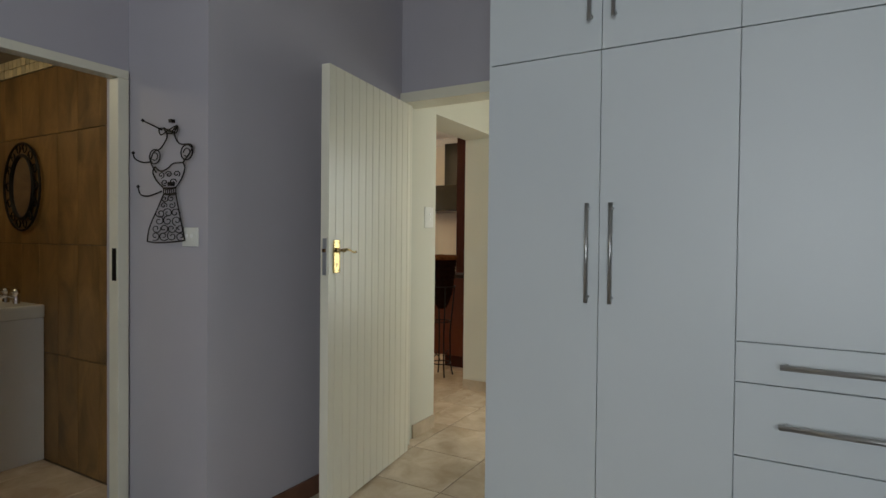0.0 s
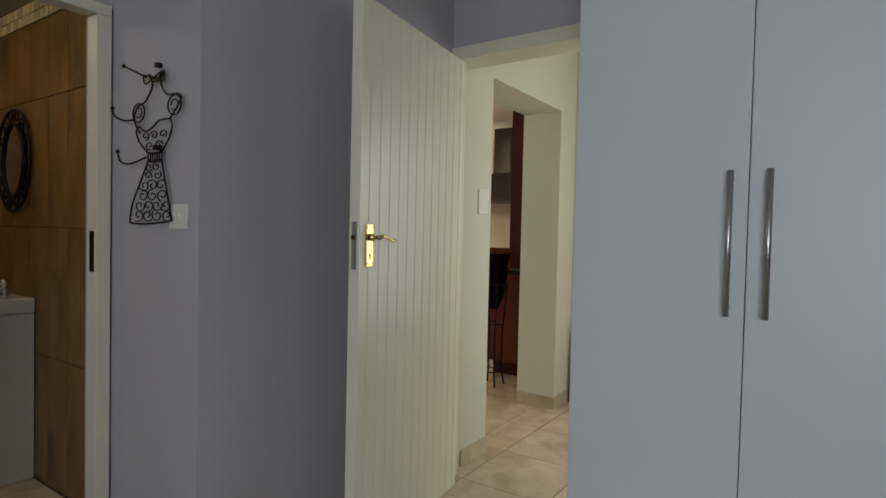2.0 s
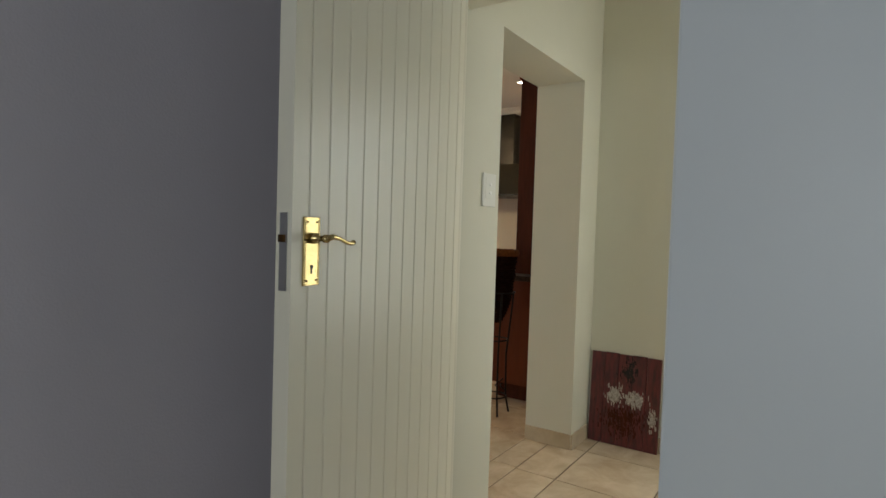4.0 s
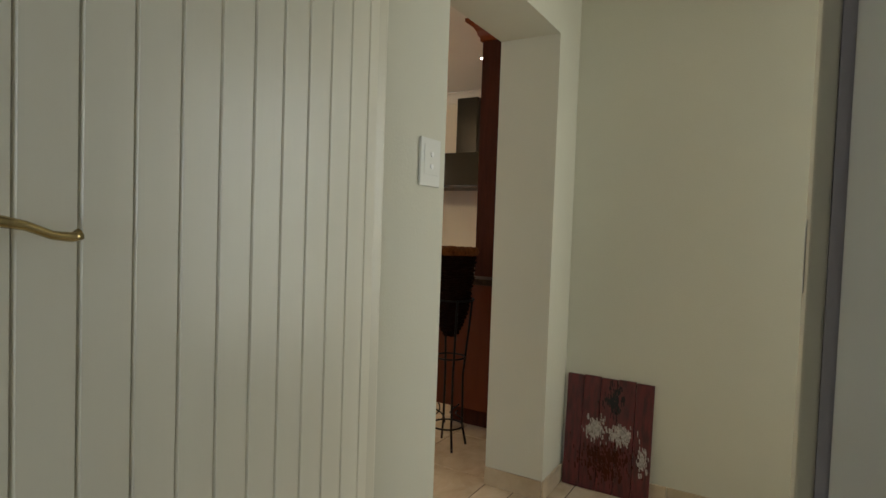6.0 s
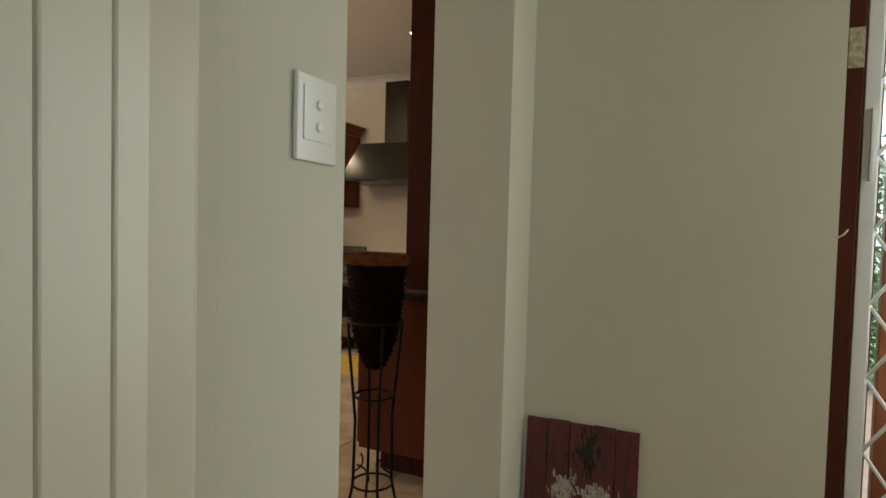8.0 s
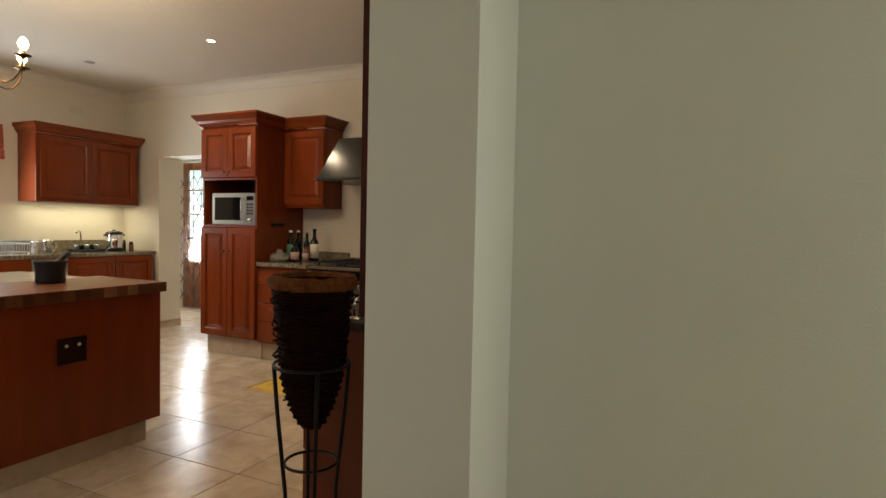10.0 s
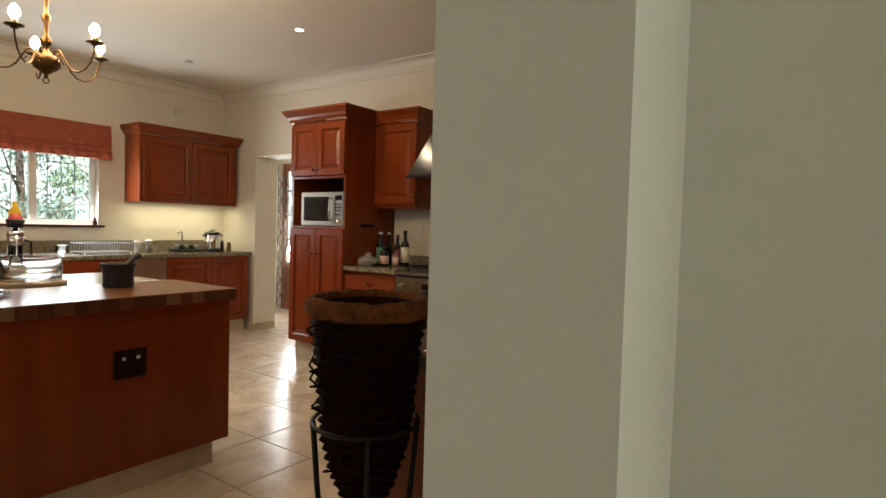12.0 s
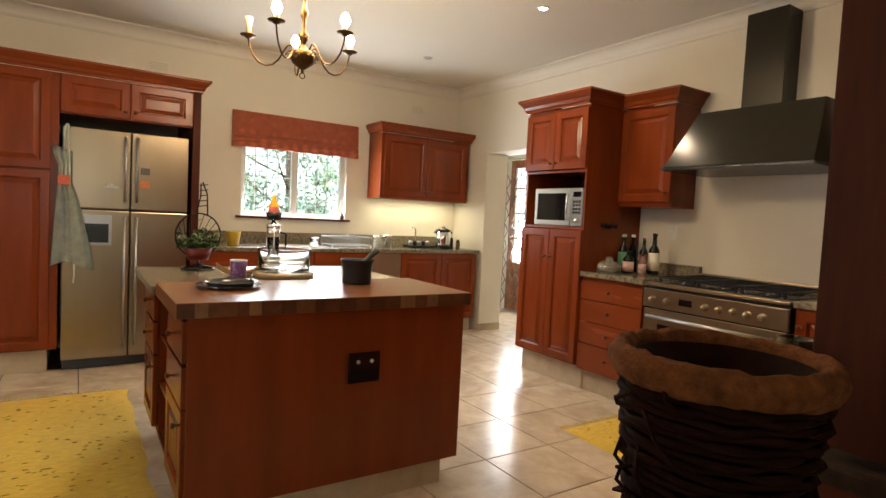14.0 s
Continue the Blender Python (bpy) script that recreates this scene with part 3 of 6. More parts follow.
def cooker_hood():
    u = thing("cooker_hood", "dark metal chimney hood over the range cooker", "cooker hood")
    a = [(7.06, 3.77, 1.675), (WX - 0.003, 3.77, 1.675), (WX - 0.003, 4.70, 1.675), (7.06, 4.70, 1.675)]
    b = [(7.22, 3.80, 2.045), (WX - 0.003, 3.80, 2.045), (WX - 0.003, 4.57, 2.045), (7.22, 4.57, 2.045)]
    bm = bmesh.new()
    va, vb = [bm.verts.new(v) for v in a], [bm.verts.new(v) for v in b]
    bm.faces.new(va[::-1]), bm.faces.new(vb)
    for k in range(4):
        bm.faces.new((va[k], va[(k + 1) % 4], vb[(k + 1) % 4], vb[k]))
    bmesh.ops.bevel(bm, geom=bm.edges[:], offset=0.004, segments=2, affect="EDGES")
    part("canopy", bm, HOODM, u)
    part("rim", B((7.05, WX - 0.003, 3.76, 4.71, 1.652, 1.6745), bev=0.004), BLACKP, u)
    part("chimney", B((7.42, WX - 0.003, 4.14, 4.40, 2.046, CZ - 0.10), bev=0.004), HOODM, u, "dark metal flue")
    part("button_strip", B((7.0465, 7.049, 4.16, 4.25, 1.661, 1.664)), RANGEM, u)


cooker_hood()


MICROM = mat("microwave_steel", (0.17, 0.15, 0.12), 0.40, metal=0.9)


def microwave():
    u = thing("microwave", "silver microwave oven in the cupboard niche", "microwave")
    x0, y0, y1, z0, z1 = 6.95, 5.30, 5.83, 1.2455, 1.545
    part("body", B((x0 + 0.012, 7.33, y0, y1, z0, z1), bev=0.006), MICROM, u)
    d = part("door", B((x0, x0 + 0.0115, y0 + 0.125, y1, z0 + 0.004, z1), bev=0.004), MICROM, u)
    part("window", B((x0 - 0.002, x0 - 0.0003, y0 + 0.175, y1 - 0.035, z0 + 0.045, z1 - 0.04)), BLACKG, d, "dark glass window")
    part("handle", tube(bmesh.new(), [(x0, y0 + 0.145, z0 + 0.05), (x0 - 0.025, y0 + 0.145, z0 + 0.07), (x0 - 0.025, y0 + 0.145, z1 - 0.07), (x0, y0 + 0.145, z1 - 0.05)], 0.007), CHROME, d)
    p = part("control_panel", B((x0, x0 + 0.0115, y0, y0 + 0.122, z0 + 0.004, z1), bev=0.003), MICROM, u)
    part("display", B((x0 - 0.0015, x0 - 0.0003, y0 + 0.02, y0 + 0.10, z1 - 0.07, z1 - 0.03)), BLACKG, p)
    bm = bmesh.new()
    for i in range(3):
        for k in range(4):
            box(bm, x0 - 0.002, x0 - 0.0002, y0 + 0.022 + i * 0.028, y0 + 0.042 + i * 0.028, z0 + 0.10 + k * 0.028, z0 + 0.118 + k * 0.028)
    part("buttons", bm, BLACKP, p)
    bm = lathe(bmesh.new(), [(0.022, 0), (0.02, 0.014), (0, 0.015)], 16)
    bmesh.ops.transform(bm, matrix=Matrix.Translation((x0, y0 + 0.06, z0 + 0.05)) @ pose(0, 0, 0, 0, -90, 0), verts=bm.verts)
    part("dial", bm, CHROME, p)


microwave()


# fridge and its housing
def fridge_housing():
    u = thing("larder_cupboards", "mahogany larder cupboards round the fridge", "cupboard", at=(0.027, 0, 0.01))
    F, Z1 = 7.17, 2.14
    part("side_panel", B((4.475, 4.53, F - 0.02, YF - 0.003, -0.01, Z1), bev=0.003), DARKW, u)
    part("divider", B((3.545, 3.60, F, YF - 0.003, 0.16, Z1), bev=0.003), WOOD, u)
    part("bridge_carcass", B((3.601, 4.474, F, YF - 0.003, 1.86, Z1)), WOOD, u)
    part("larder_carcass", B((2.55, 3.544, F, YF - 0.003, 0.16, Z1)), WOOD, u)
    for k in range(2):
        front(u, "door", 3.606 + k * 0.435, F - 0.023, 1.868, 0.430, 0.265, 0, (0.40 if k == 0 else 0.03, 0.05))
    for k in range(2):
        front(u, "door", 2.56 + k * 0.50, F - 0.023, 1.455, 0.49, 0.68, 0, (0.46 if k == 0 else 0.03, 0.06))
        front(u, "door", 2.56 + k * 0.50, F - 0.023, 0.17, 0.49, 1.275, 0, (0.46 if k == 0 else 0.03, 1.1))
    crown(u, [(2.55, F - 0.02, 0, -1), (4.53, F - 0.02, 1, -1), (4.53, YF, 1, 0)], Z1, 2.235)
    part("plinth", B((2.55, 3.54, F + 0.06, YF - 0.01, -0.01, 0.159)), SKIRT, u, "beige tiled plinth")


fridge_housing()


def fridge():
    u = thing("fridge", "stainless steel four door fridge with water dispenser", "fridge", at=(0.024, 0.06, 0))
    F, x0, xm, x1 = 7.12, 3.625, 4.055, 4.455
    part("body", B((x0 + 0.005, x1 - 0.005, F + 0.06, 7.85, 0.03, 1.775), bev=0.004), BLACKP, u)
    part("toe_grille", B((x0 + 0.01, x1 - 0.01, F + 0.03, F + 0.059, 0.01, 0.075)), BLACKP, u)
    for a, b in ((x0, xm - 0.004), (xm + 0.004, x1)):
        for z0, z1 in ((0.08, 1.19), (1.20, 1.785)):
            d = part("door", B((a, b, F, F + 0.055, z0, z1), bev=0.008), FRIDGEM, u, "brushed steel fridge door")
            hx = b - 0.035 if a == x0 else a + 0.035
            bar_handle(d, (hx, F, max(z0 + 0.06, z1 - 1.02)), (hx, F, z1 - 0.04), (0, -0.045, 0), 0.010)
            if a == x0 and z0 < 1:
                q = part("dispenser", B((x0 + 0.12, x0 + 0.31, F - 0.004, F - 0.0005, 0.93, 1.155), bev=0.001), NICK, d, "grey water dispenser panel")
                part("recess", B((x0 + 0.14, x0 + 0.29, F - 0.006, F - 0.0045, 0.95, 1.09)), BLACKP, q)
                part("spout", B((x0 + 0.195, x0 + 0.235, F - 0.03, F - 0.0065, 1.03, 1.075), bev=0.004), BLACKP, q)
    for i, (mx, mz, c) in enumerate(((4.15, 1.50, (0.1, 0.09, 0.08)), (4.15, 1.40, (0.75, 0.22, 0.06)), (3.93, 1.37, (0.5, 0.5, 0.48)))):
        m = thing("fridge_magnet", ("small dark picture magnet", "small orange and white magnet", "small grey car-shaped magnet")[i] + " on the fridge door", "magnet", at=(0.024, 0.06, 0))
        bm = B((mx - 0.032, mx + 0.032, F - 0.005, F - 0.0008, mz - 0.026, mz + 0.026), bev=0.002)
        if i == 2:
            bm = bmesh.new()
            tubeP = [(mx - 0.05, mz - 0.015), (mx + 0.05, mz - 0.015), (mx + 0.048, mz + 0.004), (mx + 0.022, mz + 0.008), (mx + 0.008, mz + 0.024), (mx - 0.02, mz + 0.024), (mx - 0.034, mz + 0.006), (mx - 0.05, mz + 0.003)]
            A = [bm.verts.new((x, F - 0.006, z)) for x, z in tubeP]
            C = [bm.verts.new((x, F - 0.001, z)) for x, z in tubeP]
            bm.faces.new(A), bm.faces.new(C[::-1])
            for k in range(8):
                bm.faces.new((A[k], C[k], C[(k + 1) % 8], A[(k + 1) % 8]))
        part("plate", bm, mat("magnet_paint", c, 0.4, var=0.3, scale=60), m)


fridge()


# sink run under the window
def sink_run():
    F = 7.405
    x = 4.62
    for k, (w, kind) in enumerate(((0.50, "d"), (0.50, "d"), (0.60, "d"), (0.34, "steel"), (0.5, "d"), (0.46, "d"))):
        if kind == "steel":
            u = thing("dishwasher", "silver dishwasher under the worktop", "dishwasher")
            part("body", B((x + 0.003, x + w - 0.003, F, YF - 0.01, 0.11, 0.876)), BLACKP, u)
            part("door", B((x + 0.003, x + w - 0.003, F - 0.022, F - 0.001, 0.12, 0.872), bev=0.003), STEEL, u)
        else:
            u = thing("base_cabinet", "mahogany base cabinet with raised panel doors under the sink worktop", "cabinet", "sink run cabinets")
            part("carcass", B((x, x + w, F, YF - 0.01, 0.15, 0.876)), WOOD, u)
            if k < 3:
                front(u, "drawer_front", x + 0.003, F - 0.023, 0.73, w - 0.006, 0.14, 0, (w / 2, 0.07), flat=True, mt=WOODH)
                front(u, "door", x + 0.003, F - 0.023, 0.16, w - 0.006, 0.56, 0, (w - 0.05, 0.5))
            else:
                front(u, "door", x + 0.003, F - 0.023, 0.16, w - 0.006, 0.71, 0, (0.04 if k == 5 else w - 0.05, 0.62))
            part("plinth", B((x, x + w, F + 0.05, YF - 0.02, 0, 0.149)), SKIRT, u, "beige tiled plinth")
        x += w
    t = thing("sink_worktop", "speckled green brown granite worktop with upstand", "worktop")
    part("slab", B((4.56, 7.56, 7.375, YF - 0.003, 0.878, 0.918), bev=0.006), GRAN, t)
    part("upstand", B((4.56, 7.56, 7.975, YF - 0.003, 0.919, 1.035), bev=0.003), GRAN, t)


sink_run()


# ---------------- island ----------------
def island():
    u = thing("kitchen_island", "mahogany kitchen island with plain end panel and drawers", "kitchen island")
    x0, x1, y0, y1 = 4.08, 5.294, 4.456, 5.80
    part("end_panel", B((x0, x1, y0, y0 + 0.022, 0.115, 0.855), bev=0.003), WOOD, u)
    part("carcass", B((x0 + 0.33, x1 - 0.001, y0 + 0.023, y1, 0.115, 0.855)), WOOD, u)
    for k, yy in enumerate((y0 + 0.0225, y0 + 0.45, y0 + 0.885, y1 - 0.02)):
        part("divider", B((x0 + 0.012, x0 + 0.329, yy, yy + 0.02, 0.115, 0.855)), WOOD, u)
    for z in (0.115, 0.36, 0.60, 0.835):
        part("shelf", B((x0 + 0.014, x0 + 0.329, y0 + 0.4705, y0 + 0.8845, z, z + 0.018)), WOOD, u)
    for yy, yz in ((y0 + 0.043, y0 + 0.4495), (y0 + 0.9055, y1 - 0.0205)):
        part("floor_panel", B((x0 + 0.014, x0 + 0.329, yy, yz, 0.115, 0.133)), WOOD, u)
    part("face_rail", B((x0 + 0.008, x0 + 0.0115, y0 + 0.0225, y1, 0.838, 0.855), (x0 + 0.008, x0 + 0.0115, y0 + 0.0225, y1, 0.115, 0.13)), WOODH, u)
    for k in (1, 3):
        yt = y0 + 0.005 + k * 0.44 + (0.0 if k == 1 else 0.015)
        for z in (0.505, 0.675):
            front(u, "drawer_front", x0 - 0.012, yt, z, 0.40, 0.155, -90, (0.20, 0.078), flat=True, mt=WOODH)
        front(u, "door", x0 - 0.012, yt, 0.135, 0.40, 0.36, -90, (0.36, 0.30))
    part("plinth", B((x0 + 0.12, x1 - 0.085, y0 + 0.014, y1 - 0.05, 0, 0.114)), SKIRT, u, "mottled tiled plinth")
    t = thing("granite_island_top", "pale speckled stone top on rear of the island", "worktop")
    part("slab", B((4.02, 5.33, 5.045, 5.90, 0.8555, 0.896), bev=0.006), GRAN, t)
    b = thing("butcher_block", "thick end grain butcher block on front of the island", "worktop")
    core = part("board", B((4.035, 5.315, 4.43, 5.043, 0.8551, 0.912), bev=0.003), BUTCH, b)
    random.seed(4)
    x = 4.037
    cols = [mat("block_stave_" + str(i), c, 0.4, var=0.3, scale=30, spec=0.3) for i, c in enumerate(((0.13, 0.042, 0.015), (0.16, 0.058, 0.022), (0.10, 0.032, 0.012), (0.26, 0.13, 0.06)))]
    while x < 5.28:
        w = min(random.choice((0.045, 0.06, 0.075, 0.1)), 5.313 - x)
        part("stave", B((x, x + w - 0.001, 4.4275, 4.4295, 0.857, 0.910)), random.choice(cols), b, "end grain stave")
        x += w
    s = thing("island_socket", "black double socket plate on the island end panel", "socket")
    part("plate", B((4.708, 4.853, y0 - 0.009, y0 - 0.0005, 0.538, 0.670), bev=0.003), BLACKG, s)
    bm = bmesh.new()
    for xx in (4.750, 4.813):
        lathe(bm, [(0.009, 0), (0.009, 0.002), (0, 0.002)], 12, m=Matrix.Translation((xx, y0 - 0.009, 0.630)) @ pose(0, 0, 0, 90))
    part("socket_hole", bm, NICK, s)


island()


# ---------------- dresser by the opening ----------------
def dresser():
    u = thing("dresser", "mahogany dresser with shade-darkened side, drawers and stone top behind the arch wall", "dresser")
    x0, x1, y0 = 4.735, 6.4, 2.321
    # base, plinth and upper side have their shade put into the wood colour
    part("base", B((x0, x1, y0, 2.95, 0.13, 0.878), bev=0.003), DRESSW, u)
    for k in range(3):
        for z, h in ((0.145, 0.23), (0.385, 0.23), (0.625, 0.23)):
            front(u, "drawer_front", x0 + 0.53 + k * 0.52, 2.973, z, 0.51, h, 180, (0.45, h / 2), flat=True, mt=WOODH)
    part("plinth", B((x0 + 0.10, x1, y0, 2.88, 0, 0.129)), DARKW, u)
    part("stone_top", B((x0 - 0.03, x1, y0, 2.985, 0.879, 0.915), bev=0.008), EDGEG, u, "stone dresser top")
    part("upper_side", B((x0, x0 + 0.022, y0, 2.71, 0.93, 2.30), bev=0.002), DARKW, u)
    part("upper_carcass", B((x0 + 0.023, x1, y0, 2.68, 0.95, 2.30)), WOOD, u)
    for k in range(3):
        front(u, "door", x0 + 0.53 + k * 0.52, 2.703, 0.96, 0.51, 1.33, 180, (0.45, 0.2))
    crown(u, [(x0, y0, -1, 0), (x0, 2.71, -1, 1), (x1, 2.71, 0, 1)], 2.30, 2.42, 0.08)
    g = thing("wine_glass", "clear stemmed wine glass on the dresser top", "glass")
    part("glass", lathe(bmesh.new(), [(0, 0), (0.032, 0), (0.032, 0.003), (0.004, 0.008), (0.004, 0.07), (0.03, 0.10), (0.035, 0.13), (0.028, 0.17), (0.0265, 0.17), (0.0335, 0.13), (0.028, 0.102), (0, 0.075)], 20, (4.765, 2.75, 0.9155)), GLASS, g)


dresser()


# ---------------- basket with fur rim on an iron stand ----------------
def basket():
    C = Vector((4.455, 2.70, 0))
    random.seed(11)
    u = thing("wicker_basket", "tall dark wicker basket with a brown fur rim", "basket")
    rad = lambda t: 0.028 + 0.064 * min(1, t / 0.32) ** 0.7 + (0.034 * max(0, (t - 0.32)) / 0.68)
    bm = bmesh.new()
    zt, zb, rt, rb = 1.09, 0.62, 0.121, 0.028
    n = 28
    for k in range(44):
        t = k / 43
        r0 = rad(t)
        z = zb + (zt - zb) * t
        pts = []
        for i in range(n):
            a = 2 * math.pi * i / n
            rr = r0 + 0.005 * math.sin(7 * a + k * math.pi) + random.uniform(-0.002, 0.002)
            pts.append((C.x + rr * math.cos(a), C.y + rr * math.sin(a), z + random.uniform(-0.003, 0.003)))
        tube(bm, pts, 0.0062, 5, closed=True)
    part("weave", bm, WICK, u)
    part("lining", lathe(bmesh.new(), [(0, zb - C.z), (rb - 0.006, zb), (0.082, zb + 0.2), (rt - 0.010, zt), (rt - 0.016, zt), (rb - 0.012, zb + 0.01), (0, zb + 0.01)], 24, (C.x, C.y, 0)), WICK, u)
    bm = bmesh.new()
    n = 56
    rings = []
    for i in range(n):
        a = 2 * math.pi * i / n
        ring = []
        for j in range(14):
            b = 2 * math.pi * j / 14
            bulge = 1 + 0.30 * noise.noise((6 * math.cos(a), 6 * math.sin(a), j * 0.7)) + 0.16 * (abs(math.sin(a * 7 + 0.6)) ** 0.5 - 0.6)
            rr = 0.126 + 0.015 * bulge * math.cos(b)
            ring.append(bm.verts.new((C.x + rr * math.cos(a), C.y + rr * math.sin(a), 1.083 + 0.021 * bulge * math.sin(b))))
        rings.append(ring)
    for i in range(n):
        for j in range(14):
            f = bm.faces.new((rings[i][j], rings[(i + 1) % n][j], rings[(i + 1) % n][(j + 1) % 14], rings[i][(j + 1) % 14]))
            f.smooth = True
    part("fur_rim", bm, FUR, u, "brown fur rim")
    for k in range(30):
        a, z = random.uniform(0, 6.28), random.uniform(0.72, 1.05)
        r = rad((z - zb) / (zt - zb)) + 0.008
        a2 = a + random.uniform(-0.6, 0.6)
        z2 = z + random.uniform(-0.07, 0.07)
        tw = tube(bmesh.new(), [(C.x + r * math.cos(a), C.y + r * math.sin(a), z), (C.x + (r + 0.013) * math.cos((a + a2) / 2), C.y + (r + 0.013) * math.sin((a + a2) / 2), (z + z2) / 2), (C.x + r * math.cos(a2), C.y + r * math.sin(a2), z2)], 0.0028, 5)
        part("loose_twig", tw, WICK, u)
    s = thing("basket_stand", "black wrought iron stand under the wicker basket", "stand")
    for k in range(4):
        a = math.radians(45 + 90 * k)
        d = Vector((math.cos(a), math.sin(a), 0))
        part("leg", tube(bmesh.new(), [C + d * 0.119 + Vector((0, 0, 0.82)), C + d * 0.108 + Vector((0, 0, 0.68)), C + d * 0.08 + Vector((0, 0, 0.4)), C + d * 0.085 + Vector((0, 0, 0.12)), C + d * 0.11 + Vector((0, 0, 0.004))], 0.0065), BLACKM, s)
    for z, r in ((0.12, 0.087), (0.82, 0.121), (0.50, 0.084)):
        part("ring", tube(bmesh.new(), [(C.x + r * math.cos(i * math.pi / 14), C.y + r * math.sin(i * math.pi / 14), z) for i in range(28)], 0.005, 6, closed=True), BLACKM, s)
    bm = bmesh.new()
    for k in range(4):
        a = math.radians(90 * k)
        pts = [(C.x + (0.083 - 0.03 * math.sin(t)) * math.cos(a + 0.35 * math.cos(t)), C.y + (0.083 - 0.03 * math.sin(t)) * math.sin(a + 0.35 * math.cos(t)), 0.16 + 0.06 * t / 3.14) for t in [i * math.pi / 8 for i in range(9)]]
        tube(bm, pts, 0.004, 6)
    part("scrollwork", bm, BLACKM, s)


basket()


# ---------------- chandelier and downlights ----------------
def chandelier():
    C = Vector((4.72, 5.22, 0))
    u = thing("chandelier", "aged brass chandelier with five curved arms, four candle bulbs lit", "chandelier", at=(0, 0, -0.006))
    part("body", lathe(bmesh.new(), [(0, 1.985), (0.008, 1.988), (0.010, 1.995), (0.006, 2.0), (0.02, 2.01), (0.055, 2.035), (0.068, 2.065), (0.055, 2.095), (0.02, 2.115), (0.012, 2.14), (0.024, 2.16), (0.026, 2.18), (0.012, 2.20), (0.010, 2.26), (0.020, 2.28), (0.022, 2.30), (0.010, 2.32), (0.010, 2.40), (0.018, 2.42), (0.007, 2.44), (0, 2.44)], 24, (C.x, C.y, 0)), ABRASS, u)
    part("finial_ring", tube(bmesh.new(), [(C.x + 0.014 * math.cos(a), C.y, 1.972 + 0.014 * math.sin(a)) for a in [i * math.pi / 6 for i in range(12)]], 0.003, 6, closed=True), ABRASS, u)
    bm = bmesh.new()
    for i in range(11):
        z = 2.45 + i * 0.033
        pts = [(C.x + (0.010 * math.cos(a) if i % 2 else 0), C.y + (0 if i % 2 else 0.010 * math.cos(a)), z + 0.019 * math.sin(a)) for a in [j * math.pi / 4 for j in range(8)]]
        tube(bm, pts, 0.0025, 5, closed=True)
    part("chain", bm, ABRASS, u)
    part("ceiling_rose", lathe(bmesh.new(), [(0, CZ), (0.05, CZ - 0.001), (0.045, CZ - 0.03), (0.01, CZ - 0.04), (0, CZ - 0.04)][::-1], 20, (C.x, C.y, 0)), ABRASS, u)
    sleeve = mat("ivory_candle_sleeve", (0.6, 0.5, 0.3), 0.5)
    prof = [(0.03, -0.09), (0.042, -0.045), (0.06, -0.018), (0.08, -0.022), (0.1, -0.055), (0.125, -0.1), (0.155, -0.126), (0.19, -0.132), (0.225, -0.118), (0.255, -0.085), (0.273, -0.04), (0.28, -0.002)]
    for k in range(5):
        a = math.radians(8.5 + 72 * k)
        d = Vector((math.cos(a), math.sin(a), 0))
        zp = 2.145
        arm = part("arm", tube(bmesh.new(), [C + d * r + Vector((0, 0, zp + z)) for r, z in prof], 0.0048, 8), ABRASS, u)
        q = C + d * 0.28
        part("arm_curl", tube(bmesh.new(), [C + d * (0.075 + 0.014 * math.cos(t)) + Vector((0, 0, zp - 0.075 + 0.018 * math.sin(t))) for t in [i * 0.7 for i in range(8)]], 0.003, 6), ABRASS, arm)
        part("drip_pan", lathe(bmesh.new(), [(0, zp - 0.002), (0.014, zp - 0.002), (0.018, zp + 0.006), (0.040, zp + 0.012), (0.042, zp + 0.016), (0.016, zp + 0.012), (0, zp + 0.012)], 18, (q.x, q.y, 0)), ABRASS, arm)
        if k == 2:
            part("candle_sleeve", lathe(bmesh.new(), [(0, zp + 0.013), (0.014, zp + 0.013), (0.014, zp + 0.06), (0.019, zp + 0.08), (0.021, zp + 0.105), (0.018, zp + 0.105), (0.012, zp + 0.07), (0, zp + 0.065)], 16, (q.x, q.y, 0)), sleeve, arm, "empty ivory candle sleeve")
            continue
        part("candle_sleeve", lathe(bmesh.new(), [(0, zp + 0.013), (0.0135, zp + 0.013), (0.013, zp + 0.043), (0, zp + 0.043)], 14, (q.x, q.y, 0)), sleeve, arm)
        part("bulb", lathe(bmesh.new(), [(0, zp + 0.044), (0.012, zp + 0.045), (0.024, zp + 0.066), (0.023, zp + 0.085), (0.012, zp + 0.107), (0, zp + 0.114)], 16, (q.x, q.y, 0)), BULB, arm, "lit candle bulb")
    for dx, dy in ((0.2, 0), (-0.2, 0), (0, 0.0)):
        point("chandelier_light", (C.x + dx, C.y + dy, 2.36), 0.12, 5, WARM)


